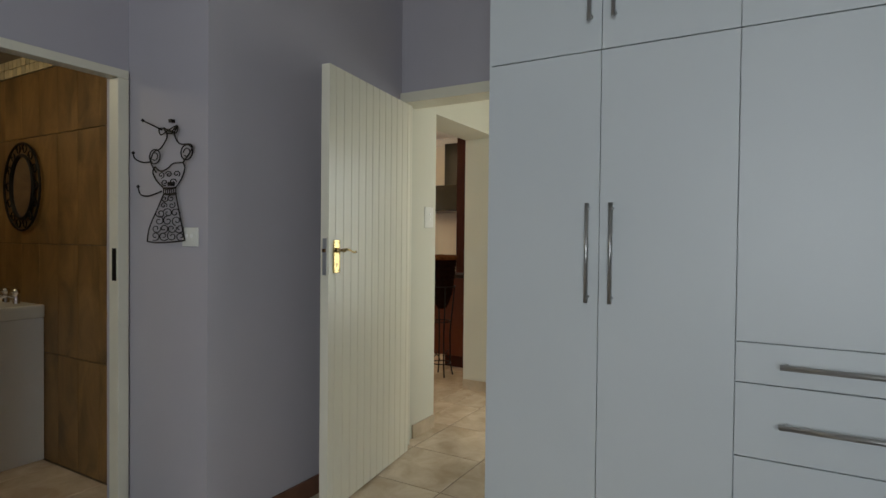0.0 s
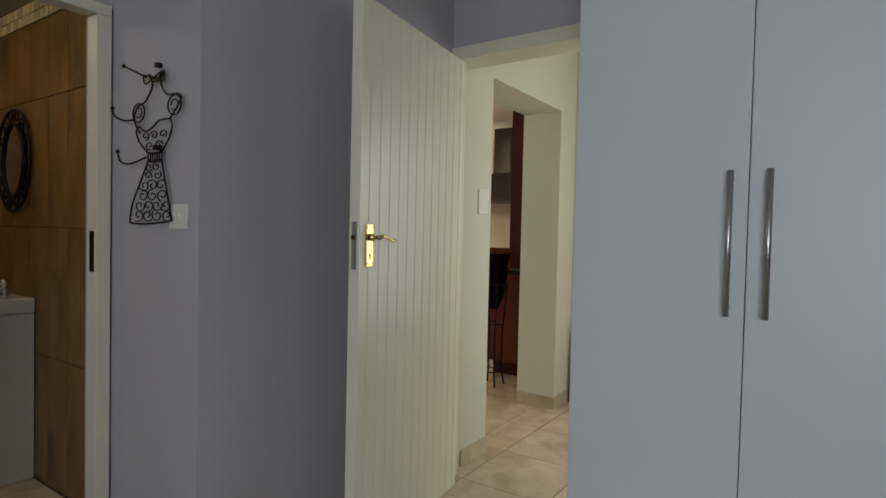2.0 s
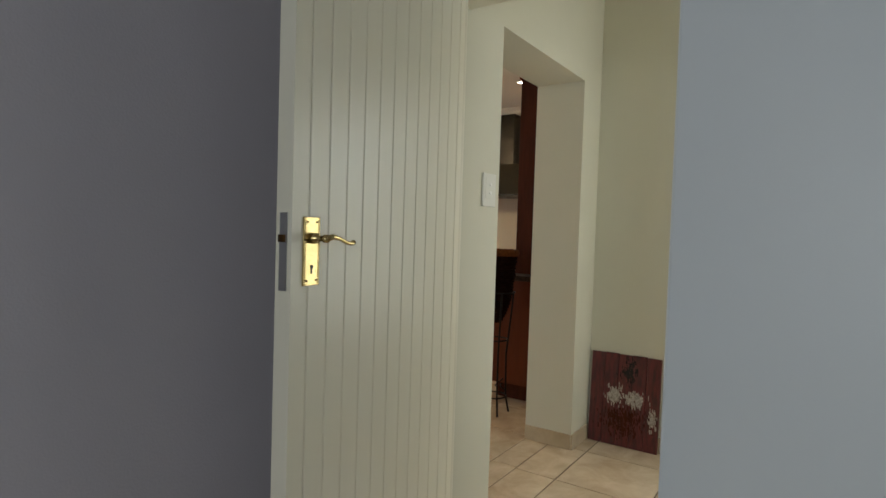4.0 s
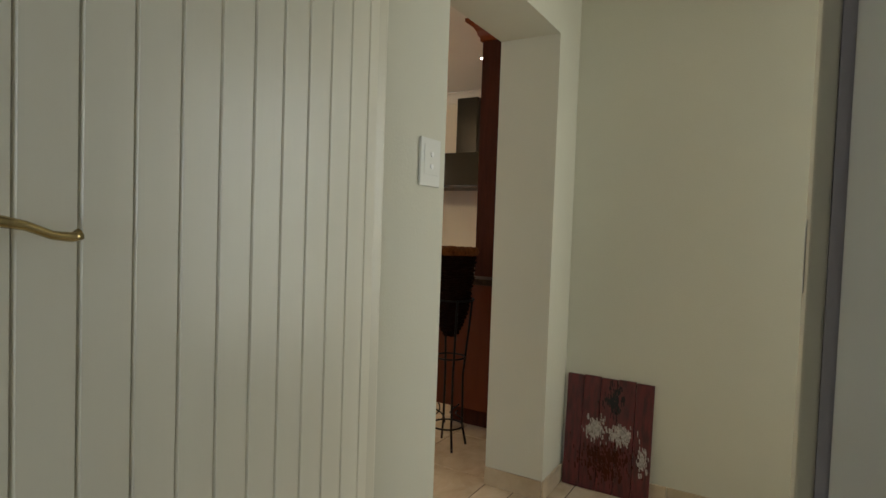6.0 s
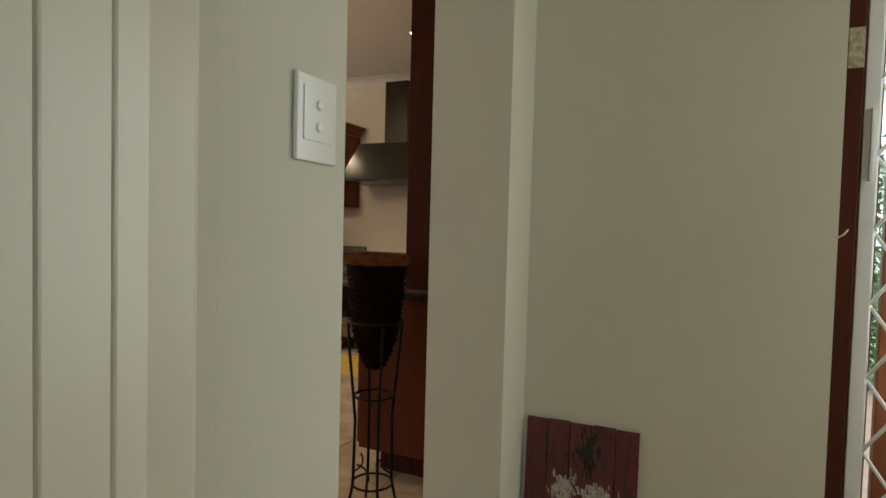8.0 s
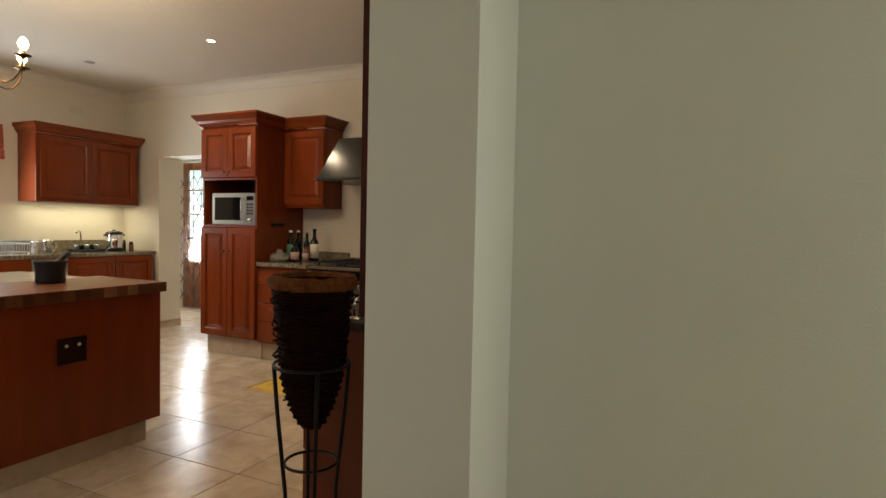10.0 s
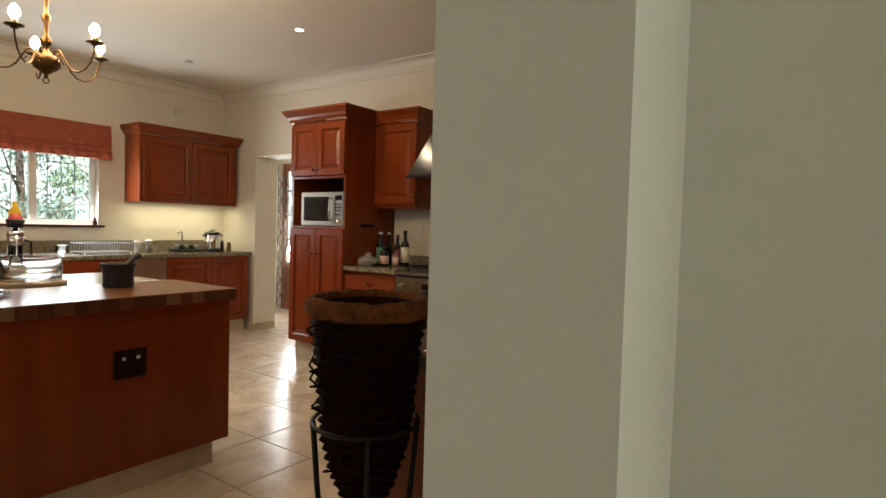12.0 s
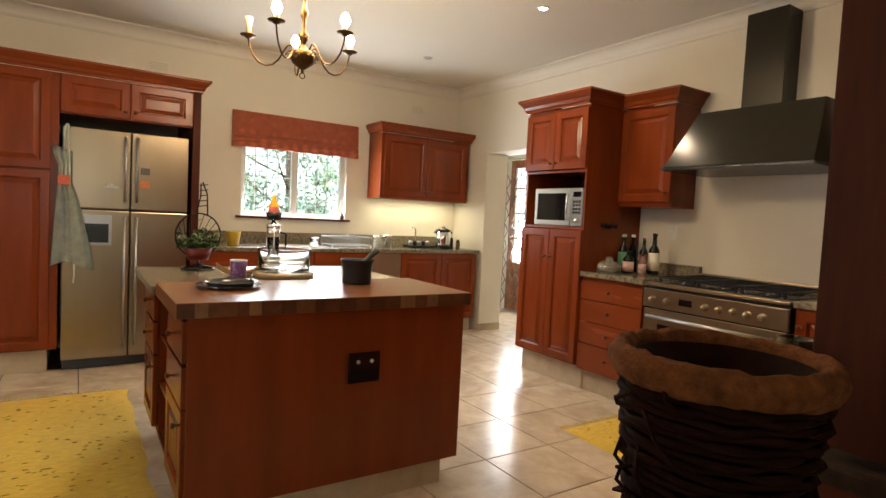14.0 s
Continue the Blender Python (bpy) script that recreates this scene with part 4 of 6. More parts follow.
chandelier()
for i, (x, y, lit) in enumerate(((6.513, 5.383, True), (6.547, 7.019, False), (6.476, 3.599, True))):
    u = thing("downlight", "lit round recessed ceiling downlight" if lit else "unlit round recessed ceiling downlight", "downlight")
    part("rim", lathe(bmesh.new(), [(0.045, CZ - 0.001), (0.043, CZ - 0.007), (0.032, CZ - 0.006), (0.030, CZ - 0.001)], 20, (x, y, 0)), NICK, u)
    part("lamp", lathe(bmesh.new(), [(0, CZ - 0.004), (0.030, CZ - 0.004), (0.030, CZ - 0.001)], 18, (x, y, 0)), DOWNG if lit else WHITEP, u)
    if lit:
        L = new("downlight_beam", bpy.data.lights.new("downlight_beam", "SPOT"))
        L.data.energy, L.data.spot_size, L.data.spot_blend, L.data.color, L.data.shadow_soft_size = 7, radians(150), 0.6, (1.0, 0.82, 0.58), 0.03
        L.matrix_world = look((x, y, CZ - 0.02), (x, y, 0.001))

# ---------------- window, blind, garden ----------------
def kitchen_window():
    u = thing("window_kitchen", "white painted casement window with burglar bars", "window", kind="structure")
    y0, y1 = YF + 0.05, YF + 0.10
    x0, x1, z0, z1 = 5.07, 6.18, 1.19, 2.12
    fr = part("window_frame", B((x0, x0 + 0.055, y0, y1, z0, z1), (x1 - 0.055, x1, y0, y1, z0, z1), (x0 + 0.055, x1 - 0.055, y0, y1, z0, z0 + 0.05), (x0 + 0.055, x1 - 0.055, y0, y1, z1 - 0.05, z1), (5.595, 5.655, y0, y1, z0 + 0.05, z1 - 0.05)), WHITEG, u)
    part("reveal", B((x0 - 0.0005, x0 + 0.012, YF - 0.012, y0, z0, z1), (x1 - 0.012, x1 + 0.0005, YF - 0.012, y0, z0, z1)), WHITEG, u)
    for a, b in ((x0 + 0.056, 5.594), (5.656, x1 - 0.056)):
        p = part("pane", B((a, b, y0 + 0.02, y0 + 0.024, z0 + 0.05, z1 - 0.05)), GLASS, u, "clear glass pane")
        p.visible_shadow = False
        bm = bmesh.new()
        for i in range(1, 4):
            box(bm, a, b, y1 + 0.02, y1 + 0.028, z0 + i * 0.2, z0 + i * 0.2 + 0.008)
        for i in range(1, 4):
            xx = a + (b - a) * i / 4
            box(bm, xx - 0.004, xx + 0.004, y1 + 0.0285, y1 + 0.036, z0, z1)
        part("burglar_bars", bm, GATEP, u)
    part("window_sill", B((x0 - 0.04, x1 + 0.04, YF - 0.05, YF - 0.001, z0 - 0.022, z0 - 0.001), bev=0.004), DARKW, u, "dark wooden sill")


kitchen_window()
u = thing("roman_blind", "rust red patterned roman blind folded over the window", "blind")
bm = bmesh.new()
n_, l_ = REDB.node_tree.nodes, REDB.node_tree.links
vo = n_.new("ShaderNodeTexVoronoi")
vo.inputs["Scale"].default_value, vo.inputs["Randomness"].default_value = 9.5, 0.12
mx = n_.new("ShaderNodeMix")
mx.data_type, mx.blend_type = "RGBA", "MULTIPLY"
rp = n_.new("ShaderNodeValToRGB")
rp.color_ramp.elements[0].position, rp.color_ramp.elements[1].position = 0.30, 0.52
rp.color_ramp.elements[0].color, rp.color_ramp.elements[1].color = (1.2, 1.15, 1.1, 1), (0.72, 0.66, 0.62, 1)
src = n_["Principled BSDF"].inputs["Base Color"].links[0].from_socket
l_.new(n_["Texture Coordinate"].outputs["Object"], vo.inputs["Vector"])
l_.new(vo.outputs["Distance"], rp.inputs[0])
mx.inputs[0].default_value = 1.0
l_.new(src, mx.inputs[6]), l_.new(rp.outputs[0], mx.inputs[7]), l_.new(mx.outputs[2], n_["Principled BSDF"].inputs["Base Color"])


def blind_piece(name, prof, lab):
    bm = bmesh.new()
    rows, N = [], 60
    for i in range(N + 1):
        x = 4.975 + (6.28 - 4.975) * i / N
        rows.append([bm.verts.new((x, y - 0.004 * abs(math.sin(i * 0.42)) * (1 if 0 < j < len(prof) - 1 else 0), z + 0.005 * abs(math.sin(i * 0.42)) * (1 if z < 2.0 else 0))) for j, (y, z) in enumerate(prof)])
    for a, b in zip(rows, rows[1:]):
        for j in range(len(prof)):
            k = (j + 1) % len(prof)
            bm.faces.new((a[j], b[j], b[k], a[k]))
    bm.faces.new(rows[0]), bm.faces.new(rows[-1][::-1])
    return part(name, bm, REDB, u, lab)


bm.free()
blind_piece("panel", [(7.985, 2.20), (7.965, 2.20), (7.957, 2.12), (7.950, 2.03), (7.948, 1.985), (7.956, 1.962), (7.985, 1.962)], "flat upper blind panel")
blind_piece("fold", [(7.985, 1.961), (7.955, 1.961), (7.944, 1.945), (7.938, 1.925), (7.944, 1.910), (7.985, 1.910)], "upper fabric fold")
blind_piece("fold", [(7.985, 1.909), (7.950, 1.909), (7.936, 1.893), (7.930, 1.872), (7.936, 1.853), (7.985, 1.853)], "lower fabric fold")


for i, (x0, x1, z0, z1) in enumerate(((4.25, 4.425, 2.445, 2.53), (6.965, 7.105, 2.455, 2.535))):
    u = thing("air_vent", "cream louvred air vent high on the kitchen wall", "vent", "air vents")
    part("plate", B((x0, x1, YF - 0.008, YF - 0.0005, z0, z1), bev=0.002), KCREAM, u)
    bm = bmesh.new()
    for k in range(4):
        box(bm, x0 + 0.015, x1 - 0.015, YF - 0.012, YF - 0.0085, z0 + 0.012 + k * 0.018, z0 + 0.020 + k * 0.018)
    part("louvre", bm, CREAM, u)

# emissive backdrop: its glow stands in for overexposed garden foliage
BACKGLOW = bpy.data.materials.new("glowing_garden_backdrop")
BACKGLOW.use_nodes = True
hn, hl = BACKGLOW.node_tree.nodes, BACKGLOW.node_tree.links
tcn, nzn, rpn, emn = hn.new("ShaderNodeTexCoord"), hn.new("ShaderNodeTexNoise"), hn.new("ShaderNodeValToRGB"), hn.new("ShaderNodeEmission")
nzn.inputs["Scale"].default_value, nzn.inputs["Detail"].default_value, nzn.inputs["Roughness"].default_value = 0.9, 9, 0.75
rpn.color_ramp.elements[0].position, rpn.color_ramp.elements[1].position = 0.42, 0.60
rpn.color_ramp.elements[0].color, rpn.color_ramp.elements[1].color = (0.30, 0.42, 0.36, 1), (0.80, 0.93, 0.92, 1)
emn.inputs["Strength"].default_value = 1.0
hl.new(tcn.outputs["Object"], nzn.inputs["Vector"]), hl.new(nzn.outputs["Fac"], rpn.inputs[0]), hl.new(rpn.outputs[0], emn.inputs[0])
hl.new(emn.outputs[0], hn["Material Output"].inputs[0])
part("backdrop", B((-12, 30, 24.0, 24.2, -0.13, 9), (28.0, 28.2, -10, 23.9, -0.13, 8)), BACKGLOW, label="pale glowing backdrop standing in for the overexposed garden", kind="structure")

# hedge trees of small leaves
LEAF1 = mat("hedge_leaf", (0.16, 0.24, 0.12), 0.4, var=0.5, scale=6, rand=0.0)
LEAF2 = mat("conifer_leaf", (0.17, 0.25, 0.20), 0.4, var=0.4, scale=5)
BARK = mat("bark", (0.10, 0.07, 0.05), 0.9, var=0.4, scale=20, bump=0.5)


def tree(x, y, h, r, m, leaves, seed, z0=-0.14):
    rnd = random.Random(seed)
    u = thing("garden_tree", "leafy green garden tree outside the house", "tree", at=(x, y, z0))
    tr = bmesh.new()
    tube(tr, [(0, 0, 0), (0.03, 0.02, h * 0.3), (-0.02, 0.03, h * 0.6), (0, 0, h * 0.9)], [0.09, 0.07, 0.04, 0.02], 9)
    for k in range(7):
        a, zz = rnd.uniform(0, 6.28), h * rnd.uniform(0.2, 0.75)
        tube(tr, [(0, 0, zz), (math.cos(a) * r * 0.4, math.sin(a) * r * 0.4, zz + 0.25), (math.cos(a) * r * 0.8, math.sin(a) * r * 0.8, zz + 0.6)], [0.025, 0.018, 0.01], 6)
    part("trunk", tr, BARK, u)
    V, F = [], []
    clumps = [(rnd.uniform(0, 6.28), rnd.uniform(0.2, 1.0), rnd.uniform(0.08, 1.0)) for _ in range(60)]
    for i in range(leaves):
        a, q, zz = rnd.choice(clumps)
        rad = r * q * (1.15 - 0.6 * zz)
        c = Vector((math.cos(a) * rad + rnd.gauss(0, 0.18), math.sin(a) * rad + rnd.gauss(0, 0.18), h * zz + rnd.gauss(0, 0.16)))
        s = rnd.uniform(0.02, 0.045)
        e = Euler((rnd.uniform(0, 6.3), rnd.uniform(0, 6.3), rnd.uniform(0, 6.3))).to_matrix()
        b = len(V)
        V += [tuple(c + e @ Vector(p) * s) for p in ((-1.3, 0, 0), (0, -0.5, 0.1), (1.3, 0, 0), (0, 0.5, 0.1))]
        F.append((b, b + 1, b + 2, b + 3))
    me = bpy.data.meshes.new("crown")
    me.from_pydata(V, [], F)
    me.materials.append(m)
    tagged(new("crown", me), kind="stuff").parent = u


for i, (x, y, h, r) in enumerate(((3.6, 12.5, 4.5, 1.3), (5.3, 13.2, 5.0, 1.5), (7.0, 12.6, 4.8, 1.4), (8.8, 13.5, 5.2, 1.5), (6.2, 15.0, 6.0, 1.8), (10.6, 14.5, 5, 1.6))):
    tree(x, y, h, r, LEAF2 if i % 2 == 0 else LEAF1, 6500, i)
for i, (x, y, h, r) in enumerate(((8.5, -0.6, 2.2, 1.2), (9.5, 0.8, 3.2, 1.3), (13.5, 9.6, 3.6, 1.6), (14.5, 11.5, 4.5, 1.7))):
    tree(x, y, h, r, LEAF1, 6500, 20 + i)


# ---------------- glazed doors with trellis gates ----------------
def trellis(parent, axis, c, a0, a1, z0, z1, n, name="lattice", pitch=0.23, mt=None):
    """Folding lattice in the plane axis=c between a0 and a1."""
    def P(a, z, o=0.0):
        return (c + o, a, z) if axis == "x" else (a, c + o, z)
    w = (a1 - a0) / n
    for i in range(n + 1):
        bm = tube(bmesh.new(), [P(a0 + i * w, z0), P(a0 + i * w, z1)], 0.006, 6)
        part("upright", bm, mt or GATEP, parent)
    rows = int((z1 - z0 - 0.1) / pitch)
    for k in range(rows):
        za = z0 + 0.05 + k * pitch
        bm = bmesh.new()
        for i in range(n):
            A, Bq = a0 + i * w, a0 + (i + 1) * w
            tube(bm, [P(A, za, 0.008), P(Bq, za + pitch, 0.008)], 0.006, 5)
            tube(bm, [P(A, za + pitch, -0.008), P(Bq, za, -0.008)], 0.006, 5)
        part(name, bm, mt or GATEP, parent)


def glazed_door(name, label, x, y0, y1, z1, flip=1):
    u = thing(name, label, "door", kind="structure")
    part("stile", B((x, x + 0.04, y0, y0 + 0.10, 0.01, z1), bev=0.003), DOORW, u)
    part("stile", B((x, x + 0.04, y1 - 0.10, y1, 0.01, z1), bev=0.003), DOORW, u)
    for za, zb in ((0.01, 0.20), (0.60, 0.68), (z1 - 0.11, z1)):
        part("rail", B((x, x + 0.04, y0 + 0.101, y1 - 0.101, za, zb), bev=0.003), DOORW, u)
    part("bottom_panel", B((x + 0.012, x + 0.03, y0 + 0.101, y1 - 0.101, 0.201, 0.599)), DOORW, u)
    zs = [0.68, 1.03, 1.38, 1.73, z1 - 0.11]
    for i in range(4):
        if i:
            part("glazing_bar", B((x + 0.008, x + 0.032, y0 + 0.101, y1 - 0.101, zs[i] - 0.011, zs[i] + 0.011)), DOORW, u)
        g = part("pane", B((x + 0.018, x + 0.022, y0 + 0.101, y1 - 0.101, zs[i] + 0.012, zs[i + 1] - 0.012)), GLASS, u)
        g.visible_shadow = False
    return u


u = thing("entrance_frame", "dark timber frame of the entrance door", "door frame", kind="structure", at=(0.027, 0.015, 0))
part("jamb", B((4.44, 4.58, 1.01, 1.055, 0, 2.115), bev=0.003), DARKW, u)
part("jamb", B((4.44, 4.58, 0.055, 0.12, 0, 2.115), bev=0.003), DARKW, u)
part("head", B((4.44, 4.58, 0.121, 1.005, 2.05, 2.115), bev=0.003), DARKW, u)
for z in (0.275, 1.80):
    bm = B((4.432, 4.439, 1.012, 1.053, z - 0.06, z + 0.06), bev=0.001)
    for k in range(3):
        lathe(bm, [(0.004, 0), (0, 0.003)], 8, m=Matrix.Translation((4.432, 1.032, z - 0.04 + 0.04 * k)) @ pose(0, 0, 0, 0, -90))
    part("gate_bracket", bm, mat("worn_ivory_metal", (0.55, 0.47, 0.33), 0.5, var=0.6, scale=70), u, "worn ivory metal bracket")
glazed_door("entrance_door", "red brown glazed timber entrance door", 4.612, 0.135, 0.915, 2.05)
part("fixed_light_frame", B((4.612, 4.652, 0.916, 1.02, 0.01, 2.05), bev=0.003), DOORW, u, "red brown timber side post")
g = thing("entrance_gate", "white folding trellis security gate at the entrance", "security gate", at=(0.027, 0.015, 0))
part("gate_post", B((4.47, 4.515, 0.958, 0.998, 0.02, 2.045), bev=0.003), GATEP, g, "white steel gate post")
part("gate_post", B((4.47, 4.515, 0.14, 0.175, 0.02, 2.045), bev=0.003), GATEP, g)
trellis(g, "x", 4.492, 0.18, 0.955, 0.05, 2.03, 5)
part("lock_bar", B((4.455, 4.5295, 0.972, 0.980, 1.40, 1.62), bev=0.001), GATEP, g)
u = thing("key_hook", "small white hook on the hall wall edge", "hook", at=(0.027, 0.015, 0))
part("hook", tube(bmesh.new(), [(4.409, 1.067, 1.225), (4.395, 1.063, 1.225), (4.385, 1.050, 1.235), (4.385, 1.040, 1.25)], 0.0025, 6), WHITEP, u)

glazed_door("scullery_door", "red brown glazed timber back door", 8.94, 7.47, 8.005, 2.13)
glazed_door("scullery_door", "red brown glazed timber back door", 8.94, 8.015, 8.56, 2.13)
g = thing("scullery_gate", "white folding trellis security gate at the back door, greyed as a silhouette", "security gate")
# backlit look comes from the grey colour
trellis(g, "x", 8.85, 7.50, 8.54, 0.03, 2.10, 7, mt=GATESIL)


# ---------------- skirting, switches, painting ----------------
def skirting(parent_name, x0, x1, y0, y1, h=0.085, label="mottled beige skirting tiles"):
    u = thing(parent_name, label, "skirting", kind="structure")
    lx, ly = x1 - x0, y1 - y0
    n = max(1, round(max(lx, ly) / T + 0.3))
    for i in range(n):
        if lx > ly:
            b = (x0 + lx * i / n + 0.0015, x0 + lx * (i + 1) / n - 0.0015, y0, y1, 0.0, h)
        else:
            b = (x0, x1, y0 + ly * i / n + 0.0015, y0 + ly * (i + 1) / n - 0.0015, 0.0, h)
        part("skirting_tile", B(b, bev=0.002), SKIRT, u)


skirting("skirting_hall", 2.95, 3.214, 2.023, 2.0335)
skirting("skirting_hall_pillar", 4.154, 4.436, 2.023, 2.0335)
skirting("skirting_pillar", 4.153, 4.1635, 2.034, 2.318)
skirting("skirting_arch_left", 3.2145, 3.225, 2.034, 2.318)
skirting("skirting_hall_end", 4.426, 4.4365, 1.076, 2.0225)
skirting("skirting_pier", 7.589, 7.5995, 7.36, 7.40, 0.08)
skirting("skirting_pier_side", 7.6, 7.9, 7.369, 7.3795, 0.08)


def switch(label, c, axis, w, h, rockers):
    """A rocker switch plate; c its centre on the wall, axis the way it faces."""
    u = thing("light_switch", label, "light switch")
    q = Vector(axis).to_track_quat("Z", "Y").to_matrix().to_4x4()
    M = Matrix.Translation(c) @ q

    def put(name, bm, par, m=WHITEP):
        bmesh.ops.transform(bm, matrix=M, verts=bm.verts)
        return part(name, bm, m, par)
    pl = put("plate", B((-w / 2, w / 2, -h / 2, h / 2, 0.0003, 0.009), bev=0.0035), u)
    put("insert", B((-w * 0.36, w * 0.36, -h * 0.26, h * 0.36, 0.0092, 0.0110), bev=0.0006), u)
    for (rx, ry) in rockers:
        bm = lathe(bmesh.new(), [(0.0075, 0.011), (0.0075, 0.0135), (0.006, 0.0145), (0.0, 0.0125)], 18, (rx, ry, 0))
        put("rocker", bm, u, WHITEG)
    return u


switch("tall white plastic light switch with two round rockers", (3.124, 2.0335, 1.388), (0, -1, 0), 0.102, 0.134, ((0, 0.022), (0, -0.012)))
switch("square white plastic light switch beside the wire dress ornament", (1.4595, 2.118, 1.247), (-1, 0, 0), 0.096, 0.076, ((-0.016, 0.004), (0.016, 0.004)))
switch("white plastic socket over the stone worktop", (WX - 0.0005, 4.965, 1.235), (-1, 0, 0), 0.07, 0.11, ((0, 0.01),))


def plank_picture():
    u = thing("plank_picture", "dark red planked picture with pale brushwork leaning on the wall", "picture", at=(4.388, 0.022, 0.002))
    M = pose(0, 0, 0, 0, 3.6, 0)
    n = 5
    w = 0.40 / n
    for i in range(n):
        bm = B((0, 0.016, 1.595 + i * w + 0.0015, 1.595 + (i + 1) * w - 0.0015, 0, 0.528 + (0.003 if i % 2 else 0)), bev=0.002)
        bmesh.ops.transform(bm, matrix=M, verts=bm.verts)
        part("plank", bm, PICT, u, "dark red painted plank")
    rnd = random.Random(5)
    for nm, m, cy, cz, sy, sz, k in (("black_patch", BLACKP, 1.77, 0.43, 0.04, 0.07, 120), ("dark_brushwork", DARKW, 1.80, 0.15, 0.12, 0.09, 300), ("white_brushwork", WHITEBR, 1.85, 0.29, 0.045, 0.05, 170), ("white_brushwork", WHITEBR, 1.73, 0.28, 0.05, 0.045, 170), ("white_brushwork", WHITEBR, 1.63, 0.19, 0.02, 0.07, 70)):
        bm = bmesh.new()
        for j in range(k):
            y, z = cy + rnd.gauss(0, sy * 0.5), cz + rnd.gauss(0, sz * 0.5)
            y = min(max(y, 1.605), 1.965)
            z = min(max(z, 0.02), 0.515)
            a, b = rnd.uniform(0.002, 0.006), rnd.uniform(0.004, 0.016)
            o = -0.0008 - j * 0.000004
            bm.faces.new([bm.verts.new((o, y + dy * a, z + dz * b)) for dy, dz in ((-1, -0.8), (0.3, -1), (1, 0.7), (-0.2, 1))])
        bmesh.ops.transform(bm, matrix=M, verts=bm.verts)
        part(nm, bm, m, u, kind="stuff")


PICT = mat("oxblood_plank_paint", (0.15, 0.022, 0.022), 0.5, col2=(0.045, 0.012, 0.012), scale=9, stretch=(1, 5, 1), bump=0.3, bscale=60)
WHITEBR = mat("pale_brush_paint", (0.55, 0.50, 0.45), 0.7, var=0.6, scale=90)
plank_picture()


# ---------------- wire dress ornament ----------------
def dress_ornament():
    u = thing("wire_dress_ornament", "black wire dress shaped wall ornament with hooks", "wall ornament")
    X = 1.442
    # y runs to the left as one faces the wall; outline given as (y, z)
    def W(pts, r=0.004):
        return tube(bmesh.new(), [(X - d, y, 1.226 + (z - 1.235) * 0.785) for y, z, d in pts], r * 0.75, 6)

    def sm(pts, k=6):
        out = []
        P = [Vector((*p, 0.0) if len(p) == 2 else p) for p in pts]
        P = [P[0]] + P + [P[-1]]
        for i in range(1, len(P) - 2):
            for s in range(k):
                t = s / k
                out.append(tuple(0.5 * ((2 * P[i]) + (-P[i - 1] + P[i + 1]) * t + (2 * P[i - 1] - 5 * P[i] + 4 * P[i + 1] - P[i + 2]) * t * t + (-P[i - 1] + 3 * P[i] - 3 * P[i + 1] + P[i + 2]) * t ** 3)))
        out.append(tuple(P[-2]))
        return out
    return u, W, sm, X


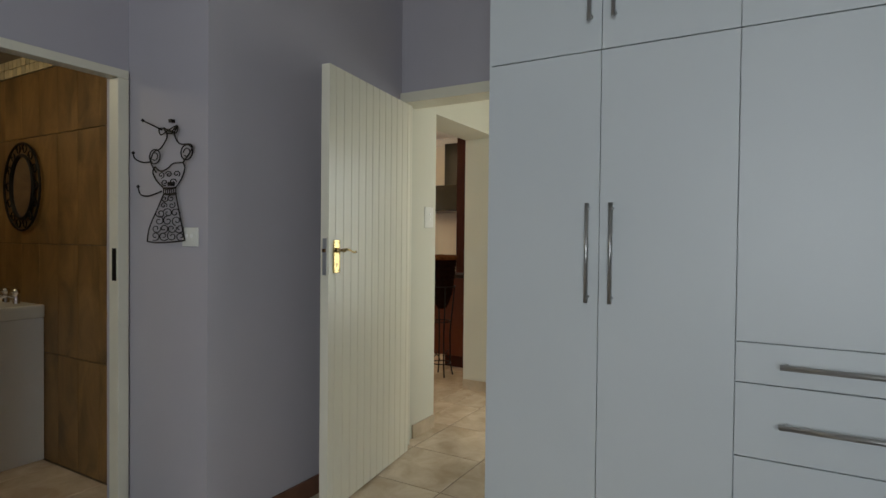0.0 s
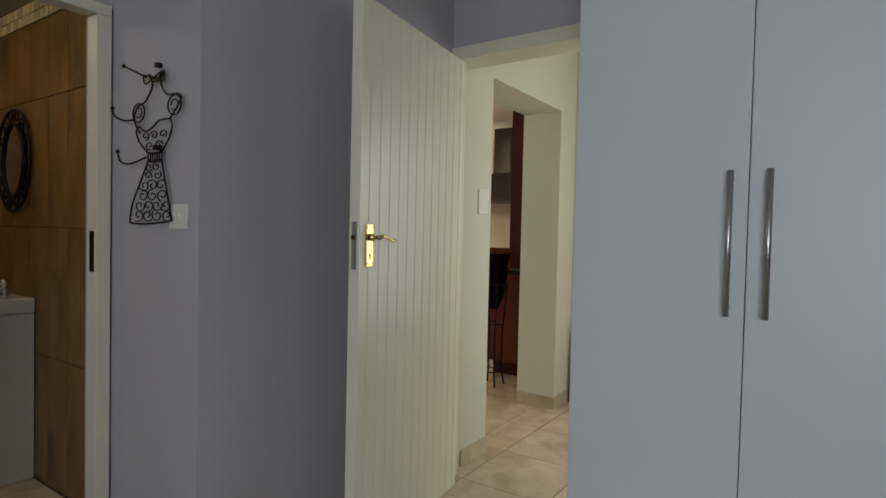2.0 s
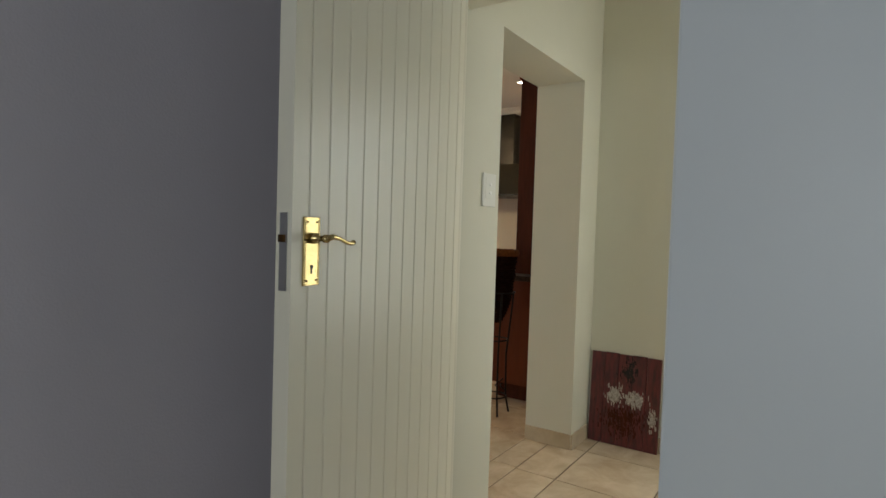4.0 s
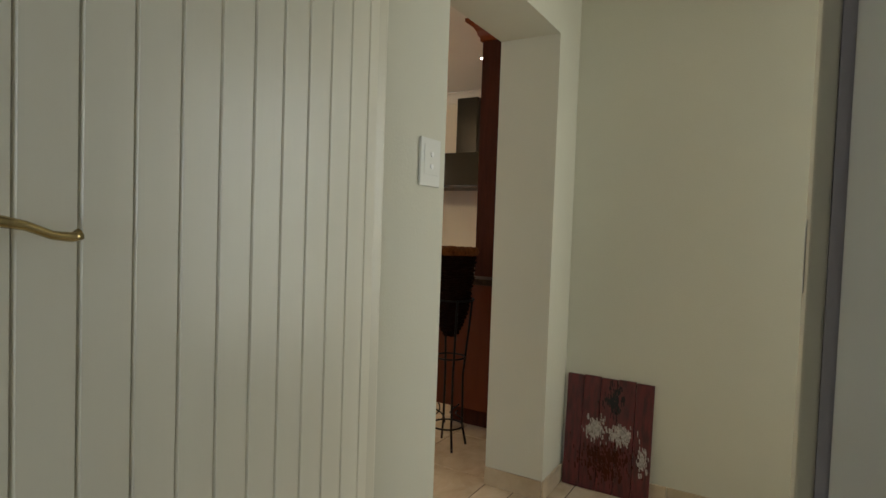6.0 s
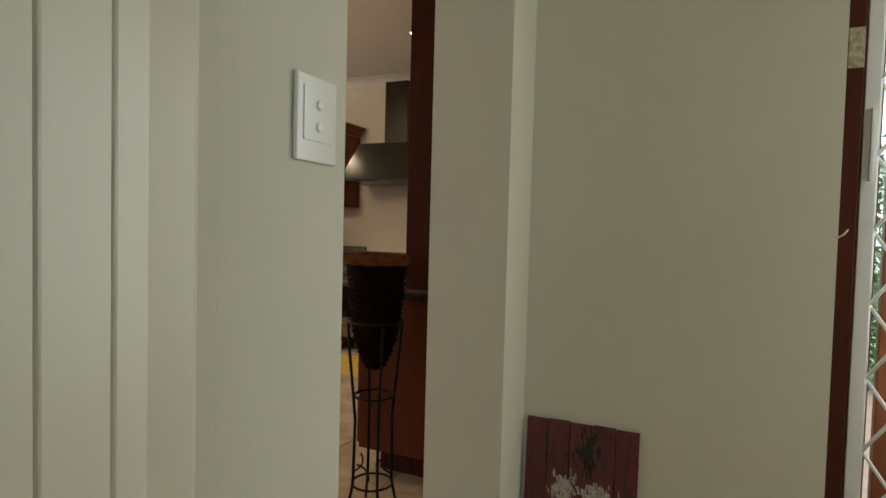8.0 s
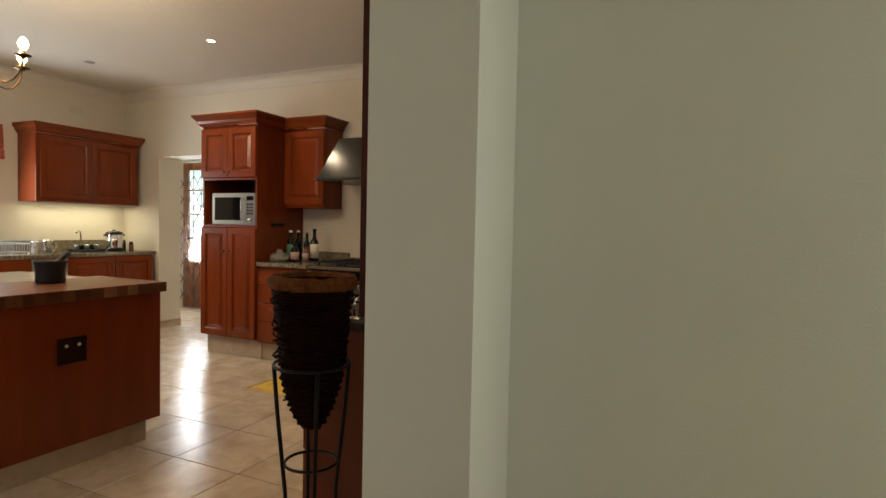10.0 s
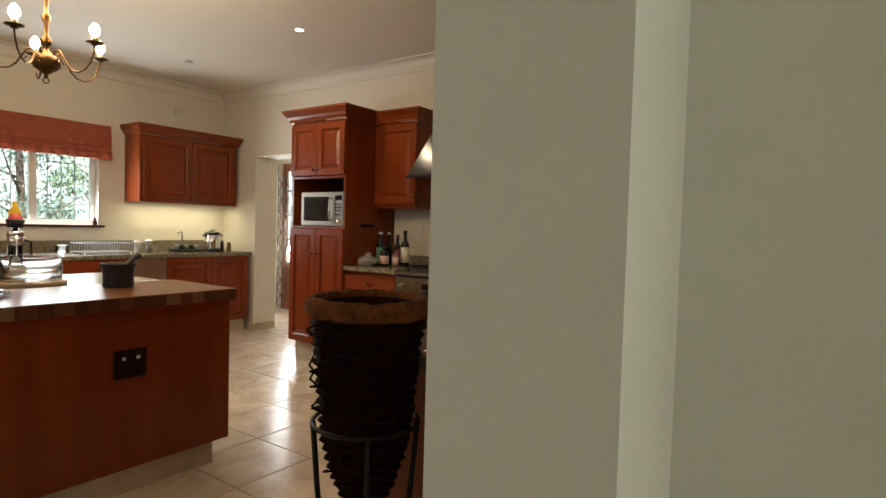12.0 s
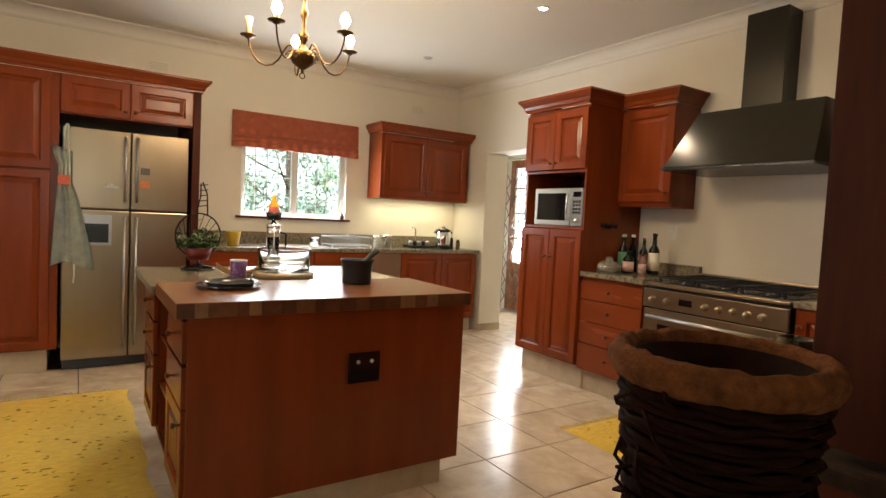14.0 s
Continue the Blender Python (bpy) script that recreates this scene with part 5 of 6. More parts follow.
def dress():
    u, W, sm, X = dress_ornament()
    L = lambda name, pts, r=0.004, k=6: part(name, W(sm(pts, k), r), BLACKM, u)
    y = lambda v: 2.255 + 1.52 * v
    # skirt, bodice, neck
    L("skirt_side", [(y(0.012), 1.485), (y(0.035), 1.42), (y(0.075), 1.31), (y(0.085), 1.235)])
    L("skirt_side", [(y(-0.040), 1.485), (y(-0.05), 1.42), (y(-0.068), 1.31), (y(-0.078), 1.245)])
    L("hem", [(y(0.085), 1.235), (y(0.04), 1.230), (y(-0.03), 1.236), (y(-0.078), 1.245)])
    L("waist", [(y(0.012), 1.485), (y(-0.014), 1.482), (y(-0.040), 1.485)], 0.006)
    L("waist", [(y(0.012), 1.515), (y(-0.014), 1.512), (y(-0.040), 1.515)], 0.006)
    for k in range(7):
        v = 0.012 - k * 0.0087
        L("waist_rib", [(y(v), 1.485), (y(v), 1.515)], 0.003, 2)
    L("bodice_side", [(y(0.012), 1.515), (y(0.045), 1.56), (y(0.06), 1.605), (y(0.05), 1.63)])
    L("bodice_side", [(y(-0.040), 1.515), (y(-0.065), 1.56), (y(-0.078), 1.61), (y(-0.07), 1.64)])
    L("neckline", [(y(0.05), 1.63), (y(0.025), 1.605), (y(-0.005), 1.617), (y(-0.03), 1.64), (y(-0.07), 1.64)])
    L("shoulder", [(y(0.045), 1.60), (y(0.07), 1.66), (y(0.055), 1.71), (y(0.025), 1.725), (y(0.0), 1.77), (y(-0.002), 1.80)])
    L("shoulder", [(y(-0.07), 1.64), (y(-0.105), 1.70), (y(-0.10), 1.728), (y(-0.06), 1.735), (y(-0.04), 1.765), (y(-0.033), 1.80)])
    L("collar", [(y(0.012), 1.83), (y(-0.002), 1.80), (y(-0.033), 1.80), (y(-0.042), 1.83), (y(-0.02), 1.805), (y(0.012), 1.83)])
    L("bow", [(y(-0.010), 1.815), (y(0.03), 1.83), (y(0.025), 1.795), (y(-0.010), 1.815), (y(-0.045), 1.832), (y(-0.042), 1.795), (y(-0.010), 1.815)], 0.0035)
    for s, cy, cz in ((1, 0.052, 1.685), (-1, -0.085, 1.69)):
        L("sleeve_loop", [(y(cy + 0.024 * math.cos(a)), cz + 0.038 * math.sin(a)) for a in [i * math.pi / 4 for i in range(9)]], 0.0035)
        L("sleeve_loop", [(y(cy + 0.013 * math.cos(a)), cz + 0.020 * math.sin(a)) for a in [i * math.pi / 4 for i in range(8)]], 0.003)
    rnd = random.Random(3)

    def scroll(cy, cz, r, ph, dr=1):
        pts = [(y(cy) + 1.3 * r * (1 - t / 9.5) * math.cos(ph + dr * t), cz + r * (1 - t / 9.5) * math.sin(ph + dr * t)) for t in [i * 0.6 for i in range(13)]]
        part("scroll", W([(a, b, 0.0) for a, b in pts], 0.0028), BLACKM, u)
    for row, (cz, half, n) in enumerate(((1.46, 0.028, 2), (1.425, 0.036, 2), (1.385, 0.048, 3), (1.345, 0.058, 3), (1.305, 0.068, 4), (1.265, 0.074, 4))):
        for i in range(n):
            cy = -0.006 - half + (2 * half) * (i + 0.5) / n
            scroll(cy, cz, 0.026 if row > 1 else 0.018, rnd.uniform(0, 6), 1 if (i + row) % 2 else -1)
    for cz, half, n in ((1.545, 0.035, 2), (1.585, 0.05, 3)):
        for i in range(n):
            scroll(-0.01 - half + 2 * half * (i + 0.5) / n, cz, 0.018, rnd.uniform(0, 6), 1 if i % 2 else -1)
    hooks = [[(y(0.02), 1.82, 0), (y(0.05), 1.85, 0.02), (y(0.075), 1.872, 0.03)],
             [(y(0.065), 1.66, 0), (y(0.085), 1.655, 0.02), (y(0.105), 1.675, 0.035), (y(0.108), 1.705, 0.04)],
             [(y(0.02), 1.50, 0), (y(0.06), 1.475, 0.02), (y(0.08), 1.485, 0.035), (y(0.085), 1.525, 0.04)]]
    for hk in hooks:
        h = part("hook", W(sm(hk), 0.0042), BLACKM, u)
        p = hk[-1]
        part("hook_tip", lathe(bmesh.new(), [(0, -0.009), (0.008, 0), (0, 0.009)], 10, (X - p[2], p[0], 1.226 + (p[1] - 1.235) * 0.785)), BLACKM, h)
    part("wall_fixing", B((X, 1.4595, y(-0.02), y(-0.005), 1.455, 1.47), (X, 1.4595, y(-0.02), y(-0.008), 1.712, 1.725)), BLACKM, u)


dress()

# ---------------- bathroom ----------------
u = thing("bathroom_wall_tiling", "tall brown and tan bathroom wall tiles", "tiling", kind="structure")
rnd = random.Random(2)
for zi in range(4):
    for yi in range(9):
        y0, z0 = 2.65 + yi * 0.20, 0.0 + zi * 0.60
        z1 = min(z0 + 0.597, 2.16)
        part("wall_tile", B((1.606, 1.6195, y0 + 0.001, y0 + 0.199, z0 + 0.0015, z1)), BTILE if rnd.random() < 0.75 else BTILE2, u)
u = thing("bathroom_mosaic_border", "pale mosaic border above the brown tiles", "tiling", kind="structure")
for yi in range(36):
    for zi in range(2):
        y0, z0 = 2.65 + yi * 0.05, 2.165 + zi * 0.05
        part("mosaic_tile", B((1.604, 1.6195, y0 + 0.002, y0 + 0.048, z0 + 0.002, z0 + 0.048)), MOSA, u)
u = thing("bathroom_back_tiling", "brown bathroom wall tiles", "tiling", kind="structure")
for zi in range(4):
    for xi in range(8):
        part("wall_tile", B((0.005 + xi * 0.2, 0.203 + xi * 0.2, 4.485, 4.499, zi * 0.6 + 0.0015, min(zi * 0.6 + 0.598, 2.2))), BTILE, u)


def vanity():
    u = thing("bathroom_vanity", "white vanity cabinet with ceramic basin", "vanity")
    x0, x1, y0, y1 = 1.14, 1.603, 3.58, 4.23
    part("cabinet", B((x0 + 0.02, x1, y0 + 0.015, y1, 0.0, 0.79), bev=0.003), WHITEG, u)
    bm = B((x0, x1, y0, y1 + 0.02, 0.792, 0.865), bev=0.012)
    part("basin", bm, WHITEP, u, "white ceramic basin top")
    part("basin_bowl", lathe(bmesh.new(), [(0, 0.8655), (0.14, 0.8656), (0.155, 0.869), (0.16, 0.8655)], 24, (1.35, 3.91, 0)), WHITEP, u)
    part("door", B((x0 + 0.001, x0 + 0.0195, y0 + 0.02, y1 - 0.01, 0.03, 0.76), bev=0.003), WHITEG, u)
    for k, yy in enumerate((3.74, 3.86)):
        bm = lathe(bmesh.new(), [(0.018, 0), (0.016, 0.03), (0.012, 0.05), (0.020, 0.06), (0.020, 0.075), (0.008, 0.082), (0, 0.082)], 14, (1.53, yy, 0.8655))
        tube(bm, [(1.53, yy, 0.90), (1.48, yy, 0.915), (1.44, yy, 0.89)], 0.008)
        part("tap", bm, CHROME, u, "chrome pillar tap")


vanity()


def oval_mirror():
    u = thing("oval_mirror", "oval mirror with a dark wrought metal scroll frame", "mirror")
    cy, cz = 3.81, 1.522
    E = lambda a, b, x: [(x, cy + a * math.cos(t), cz + b * math.sin(t)) for t in [i * math.pi / 20 for i in range(40)]]
    bm = bmesh.new()
    bm.faces.new([bm.verts.new(p) for p in E(0.125, 0.175, 1.590)][::-1])
    r = bmesh.ops.extrude_face_region(bm, geom=bm.faces[:])
    bmesh.ops.translate(bm, vec=(0.006, 0, 0), verts=[v for v in r["geom"] if isinstance(v, bmesh.types.BMVert)])
    part("glass", bm, MIRR, u)
    part("inner_ring", tube(bmesh.new(), E(0.13, 0.18, 1.588), 0.010, 7, closed=True), BLACKM, u)
    part("outer_ring", tube(bmesh.new(), E(0.207, 0.248, 1.588), 0.007, 7, closed=True), BLACKM, u)
    for k in range(14):
        t = 2 * math.pi * k / 14
        bm = bmesh.new()
        c = Vector((1.588, cy + 0.162 * math.cos(t), cz + 0.217 * math.sin(t)))
        tube(bm, [c + Vector((0, 0.028 * math.cos(s) * (1 - s / 12), 0.032 * math.sin(s) * (1 - s / 12))) for s in [j * 0.7 for j in range(11)]], 0.004, 5)
        part("scroll", bm, BLACKM, u)


oval_mirror()

# ---------------- rugs ----------------
def rug(label, x0, x1, y0, y1, seed, wav=0.01):
    u = thing("rug", label, "rug")
    rnd = random.Random(seed)
    bm = bmesh.new()
    nx, ny = 26, 50
    rows = []
    for i in range(nx + 1):
        r = []
        for j in range(ny + 1):
            x, y = x0 + (x1 - x0) * i / nx, y0 + (y1 - y0) * j / ny
            ex = wav * noise.noise((0, y * 4, seed)) * (2 * i / nx - 1) * -2
            z = 0.008 + 0.003 * abs(math.sin(j * 1.6)) + 0.004 * noise.noise((x * 4, y * 4, seed))
            if i in (0, nx) or j in (0, ny):
                z = 0.001
            r.append(bm.verts.new((x + ex, y + wav * noise.noise((x * 5, j // 25, seed)), max(z, 0.001))))
        rows.append(r)
    for a, b in zip(rows, rows[1:]):
        for j in range(ny):
            bm.faces.new((a[j], b[j], b[j + 1], a[j + 1])).smooth = True
    part("weave", bm, YRUG, u)
    bm = bmesh.new()
    for k in range(26):
        x = x0 + (x1 - x0) * (k + 0.5) / 26
        for yy, s in ((y0, -1), (y1, 1)):
            tube(bm, [(x, yy, 0.006), (x + rnd.uniform(-0.01, 0.01), yy + s * 0.02, 0.004), (x + rnd.uniform(-0.015, 0.015), yy + s * 0.045, 0.003)], 0.0022, 4)
    part("fringe", bm, YRUG, u, kind="stuff")
    bm = bmesh.new()
    for k in range(int(90 * (x1 - x0) * (y1 - y0))):
        x, y, q = rnd.uniform(x0 + 0.03, x1 - 0.03), rnd.uniform(y0 + 0.03, y1 - 0.03), rnd.uniform(0.004, 0.013)
        tube(bm, [(x - q, y, 0.0135), (x, y + rnd.uniform(-0.003, 0.003), 0.0145), (x + q, y, 0.0135)], 0.0018, 4)
    part("brown_fleck", bm, FLECK, u, "short brown woven flecks", kind="stuff")


rug("long yellow woven rug on the tiles beside the island", 3.32, 4.04, 4.55, 6.56, 3)
rug("yellow woven rug on the tiles before the range cooker", 6.25, 6.85, 3.45, 4.69, 9, 0.015)


# ---------------- things on the worktops ----------------
def mortar():
    u = thing("mortar_and_pestle", "black stone mortar with a leaning pestle on the butcher block", "mortar")
    c = (4.915, 4.86, 0.9125)
    part("bowl", lathe(bmesh.new(), [(0, 0), (0.070, 0.001), (0.072, 0.008), (0.070, 0.05), (0.076, 0.100), (0.083, 0.118), (0.082, 0.121), (0.070, 0.119), (0.060, 0.06), (0.045, 0.025), (0, 0.02)], 28, c), STONE, u, "black stone bowl")
    part("pestle", tube(bmesh.new(), [(c[0] - 0.02, c[1], c[2] + 0.045), (c[0] + 0.03, c[1] + 0.01, c[2] + 0.09), (c[0] + 0.085, c[1] + 0.02, c[2] + 0.140), (c[0] + 0.115, c[1] + 0.025, c[2] + 0.163)], [0.020, 0.016, 0.014, 0.018], 12), STONE, u)


def tray():
    u = thing("glass_plate", "clear glass rimmed plate on the butcher block", "plate")
    c = (4.30, 4.83, 0.9125)
    part("rim", lathe(bmesh.new(), [(0, 0), (0.08, 0.001), (0.135, 0.012), (0.136, 0.015), (0.08, 0.006), (0, 0.005)], 36, c), GLASS, u)
    d = thing("black_dish", "round black shallow dish on the glass plate", "dish")
    part("dish", lathe(bmesh.new(), [(0, 0.0065), (0.09, 0.0066), (0.098, 0.014), (0.108, 0.026), (0.105, 0.028), (0.094, 0.017), (0.085, 0.012), (0, 0.011)], 36, (c[0] + 0.005, c[1], c[2])), BLACKG, d)


def mug():
    u = thing("purple_mug", "purple mug with pale rim on the island", "mug")
    c = (4.40, 5.10, 0.8965)
    part("cup", lathe(bmesh.new(), [(0, 0), (0.033, 0.001), (0.035, 0.01), (0.039, 0.108), (0.037, 0.109), (0.032, 0.012), (0, 0.01)], 24, c), PURP, u)
    part("rim_band", lathe(bmesh.new(), [(0.0395, 0.104), (0.0405, 0.109), (0.038, 0.112), (0.036, 0.109)], 24, c), WHITEP, u, "pale rim")
    rnd = random.Random(8)
    bm = bmesh.new()
    for k in range(9):
        a = rnd.uniform(3.6, 5.6)
        z = rnd.uniform(0.02, 0.07)
        p = Vector((c[0] + 0.0385 * math.cos(a), c[1] + 0.0385 * math.sin(a), c[2] + z))
        q = Vector((-math.sin(a), math.cos(a), 0)) * rnd.uniform(0.004, 0.008)
        w = Vector((0, 0, 1)) * rnd.uniform(0.003, 0.006)
        bm.faces.new([bm.verts.new(p + s) for s in (-q, -w, q, w)])
    part("motif", bm, PINK, u, "pink motif")


def cake_dome():
    b = thing("wooden_board", "round pale wooden board on the island", "board")
    c = (4.70, 5.35, 0.8965)
    part("disc", lathe(bmesh.new(), [(0, 0), (0.155, 0.0), (0.163, 0.006), (0.163, 0.018), (0.158, 0.024), (0, 0.024)], 40, c), PALEW, b)
    u = thing("glass_bowl", "large straight sided clear glass bowl on the wooden board", "bowl")
    g = (c[0], c[1], c[2] + 0.0245)
    part("bowl", lathe(bmesh.new(), [(0, 0), (0.135, 0.0), (0.138, 0.004), (0.140, 0.125), (0.142, 0.130), (0.137, 0.130), (0.1345, 0.125), (0.133, 0.008), (0, 0.006)], 40, g), GLASS, u)


def press():
    u = thing("coffee_press", "tall chrome coffee press on the island", "coffee maker")
    c = (4.72, 5.64, 0.8965)
    part("base", lathe(bmesh.new(), [(0, 0), (0.045, 0.0), (0.045, 0.02), (0.038, 0.024), (0, 0.024)], 24, c), CHROME, u)
    part("cylinder", lathe(bmesh.new(), [(0.034, 0.0245), (0.034, 0.24), (0.032, 0.24), (0.032, 0.0245)], 24, c), GLASS, u)
    part("frame_band", lathe(bmesh.new(), [(0.0345, 0.20), (0.039, 0.20), (0.039, 0.255), (0.0345, 0.255)], 24, c), CHROME, u)
    for k in range(3):
        a = k * 2.094 + 0.4
        part("rod", tube(bmesh.new(), [(c[0] + 0.038 * math.cos(a), c[1] + 0.038 * math.sin(a), c[2] + 0.02), (c[0] + 0.038 * math.cos(a), c[1] + 0.038 * math.sin(a), c[2] + 0.26)], 0.004), CHROME, u)
    part("lid", lathe(bmesh.new(), [(0.0, 0.30), (0.010, 0.30), (0.016, 0.285), (0.040, 0.275), (0.042, 0.256), (0, 0.256)][::-1], 24, c), CHROME, u)
    part("handle", tube(bmesh.new(), [(c[0] + 0.036, c[1], c[2] + 0.23), (c[0] + 0.075, c[1], c[2] + 0.22), (c[0] + 0.078, c[1], c[2] + 0.10), (c[0] + 0.04, c[1], c[2] + 0.06)], 0.006), BLACKP, u)
    d = thing("black_pot_with_ornament", "small black pot holding a red and yellow ornament", "ornament")
    q = (c[0], c[1], c[2] + 0.301)
    part("pot", lathe(bmesh.new(), [(0, 0), (0.038, 0.0), (0.046, 0.045), (0.042, 0.045), (0.035, 0.006), (0, 0.006)], 22, q), BLACKP, d)
    part("red_body", lathe(bmesh.new(), [(0, 0.012), (0.034, 0.03), (0.036, 0.05), (0.026, 0.075), (0, 0.085)], 18, q), REDP, d, "red ornament body")
    bm = lathe(bmesh.new(), [(0, 0.06), (0.030, 0.065), (0.032, 0.085), (0.014, 0.115), (0.012, 0.14), (0, 0.15)], 16, (q[0] + 0.004, q[1] + 0.02, q[2]))
    part("yellow_crest", bm, YELP, d, "yellow crest")


def plant_basket():
    u = thing("wire_plant_basket", "black wire heart shaped basket holding a leafy pot plant", "plant basket")
    c = Vector((4.325, 5.75, 0.8965))
    part("foot_ring", tube(bmesh.new(), [c + Vector((0.085 * math.cos(a), 0.085 * math.sin(a), 0.005)) for a in [i * math.pi / 10 for i in range(20)]], 0.005, 6, closed=True), BLACKM, u)
    part("stem", tube(bmesh.new(), [c + Vector((0.0, 0.0, 0.005)), c + Vector((0, 0, 0.05))], 0.006), BLACKM, u)
    part("spoke", tube(bmesh.new(), [c + Vector((-0.085, 0, 0.005)), c + Vector((0, 0, 0.03)), c + Vector((0.085, 0, 0.005))], 0.004), BLACKM, u)
    part("rim", tube(bmesh.new(), [c + Vector((0.127 * math.cos(a), 0.04 * math.cos(a), 0.195 + 0.125 * math.sin(a))) for a in [i * math.pi / 16 for i in range(32)]], 0.0045, 6, closed=True), BLACKM, u)
    for k in range(19):
        a = 2 * math.pi * k / 19
        e = c + Vector((0.127 * math.cos(a), 0.04 * math.cos(a), 0.195 + 0.125 * math.sin(a)))
        m = c + Vector((0.075 * math.cos(a), 0.13, 0.15 + 0.06 * math.sin(a)))
        part("wire", tube(bmesh.new(), [e, m, c + Vector((0, 0.07, 0.05))], 0.002, 5), BLACKM, u)
    part("hanger", tube(bmesh.new(), [c + Vector((0.05, 0.02, 0.31)), c + Vector((0.045, 0.02, 0.43)), c + Vector((0.02, 0.02, 0.50)), c + Vector((0.010, 0.02, 0.49)), c + Vector((0.010, 0.02, 0.42)), c + Vector((-0.01, 0.02, 0.32))], 0.004), BLACKM, u)
    bm = bmesh.new()
    for k in range(5):
        z = 0.36 + k * 0.03
        tube(bm, [c + Vector((0.003, 0.02, z)), c + Vector((0.048, 0.02, z + 0.008))], 0.003, 5)
    part("hanger_rungs", bm, BLACKM, u)
    d = thing("pot_plant", "green leafy herb in a dark red pot in the wire basket", "plant")
    part("pot", lathe(bmesh.new(), [(0, 0.055), (0.055, 0.056), (0.075, 0.12), (0.072, 0.122), (0.05, 0.07), (0, 0.068)], 20, (c.x, c.y, c.z)), DREDP, d, "dark red pot")
    rnd = random.Random(12)
    V, F = [], []
    for k in range(420):
        a, r = rnd.uniform(0, 6.28), 0.115 * rnd.random() ** 0.6
        p = c + Vector((r * math.cos(a), 0.8 * r * math.sin(a), 0.125 + abs(rnd.gauss(0, 0.045)) * (1.3 - r * 5)))
        s = rnd.uniform(0.010, 0.02)
        e = Euler((rnd.uniform(-0.9, 0.9), rnd.uniform(-0.9, 0.9), rnd.uniform(0, 6.3))).to_matrix()
        b = len(V)
        V += [tuple(p + e @ Vector(q) * s) for q in ((-1, 0, 0), (0, -0.55, 0.1), (1, 0, -0.1), (0, 0.55, 0.1))]
        F.append((b, b + 1, b + 2, b + 3))
    me = bpy.data.meshes.new("leaves")
    me.from_pydata(V, [], F)
    me.materials.append(HERB)
    tagged(new("leaves", me), "small green herb leaves", kind="stuff").parent = d
    s = thing("wooden_scoop", "long curved wooden dish behind the purple mug", "dish")
    bm = bmesh.new()
    rows = []
    for i in range(15):
        t = i / 14
        w = 0.045 * math.sin(math.pi * min(max(t, 0.03), 0.97)) ** 0.7
        zc = 0.05 * (2 * t - 1) ** 2
        rows.append([bm.verts.new((4.36 + 0.26 * t, 5.42 + w * math.cos(b), 0.888 + zc - 0.0 + 0.028 * (1 - math.sin(b) if False else abs(math.cos(b))))) for b in [math.pi * j / 8 for j in range(9)]])
    for a, b in zip(rows, rows[1:]):
        for j in range(8):
            bm.faces.new((a[j], b[j], b[j + 1], a[j + 1])).smooth = True
    r = bmesh.ops.solidify(bm, geom=bm.faces[:], thickness=0.005)
    part("hull", bm, PALEW, s)


def bottle(label, x, y, z, h, r, m, lab=None, cap=None, shape=0):
    u = thing("bottle", label, "bottle", "bottles on the worktop")
    n = h * 0.55 if shape == 0 else h * 0.62
    part("glass", lathe(bmesh.new(), [(0, 0), (r * 0.92, 0.0), (r, 0.006), (r, n), (r * 0.85, n + h * 0.07), (r * 0.42, n + h * 0.17), (r * 0.38, h * 0.93), (r * 0.44, h * 0.94), (r * 0.44, h * 0.97), (0, h * 0.97)], 22, (x, y, z)), m, u)
    if lab:
        part("label", lathe(bmesh.new(), [(r + 0.0008, h * 0.10), (r + 0.0012, h * 0.10), (r + 0.0012, h * 0.53), (r + 0.0008, h * 0.53)], 22, (x, y, z)), lab, u, "paper bottle label")
    if cap:
        part("cap", lathe(bmesh.new(), [(r * 0.46, h * 0.93), (r * 0.46, h), (0, h)], 16, (x, y, z)), cap, u)


def colour(n, c, r=0.5, **k):
    return mat(n, c, r, **k)


STONE = mat("black_stone", (0.012, 0.011, 0.012), 0.55, var=0.3, scale=60, bump=0.3, bscale=200)
PURP = mat("purple_print", (0.20, 0.085, 0.26), 0.35, var=0.35, scale=30)
PINK = mat("pink_print", (0.55, 0.20, 0.35), 0.4)
PALEW = mat("pale_wood", (0.50, 0.34, 0.17), 0.45, var=0.3, scale=12, stretch=(1, 6, 6))
REDP = mat("red_plastic", (0.60, 0.10, 0.07), 0.4, var=0.1)
YELP = mat("yellow_plastic", (0.85, 0.55, 0.03), 0.4, var=0.1)
DREDP = mat("dark_red_glaze", (0.20, 0.02, 0.015), 0.3, var=0.2)
HERB = mat("herb_leaf", (0.045, 0.10, 0.02), 0.5, var=0.5, scale=40)
YCER = mat("yellow_ceramic", (0.80, 0.55, 0.05), 0.3, var=0.08)
LABW = mat("cream_label_paper", (0.80, 0.76, 0.60), 0.7, var=0.25, scale=60)
LABG = mat("green_label_paper", (0.07, 0.20, 0.11), 0.6, var=0.3, scale=60)
LABP = mat("pink_label_paper", (0.70, 0.46, 0.42), 0.6, var=0.4, scale=60)
LABR = mat("dark_red_label_paper", (0.20, 0.02, 0.03), 0.6, var=0.3)
DGLASS = mat("dark_bottle_glass", (0.008, 0.012, 0.008), 0.05)
APR = mat("pale_green_cotton", (0.60, 0.65, 0.58), 0.9, col2=(0.40, 0.45, 0.40), scale=14, bump=0.4, bscale=240)
APRR = mat("coral_cotton", (0.62, 0.16, 0.10), 0.9, var=0.2, scale=40)

mortar()
tray()
mug()
cake_dome()
press()
plant_basket()

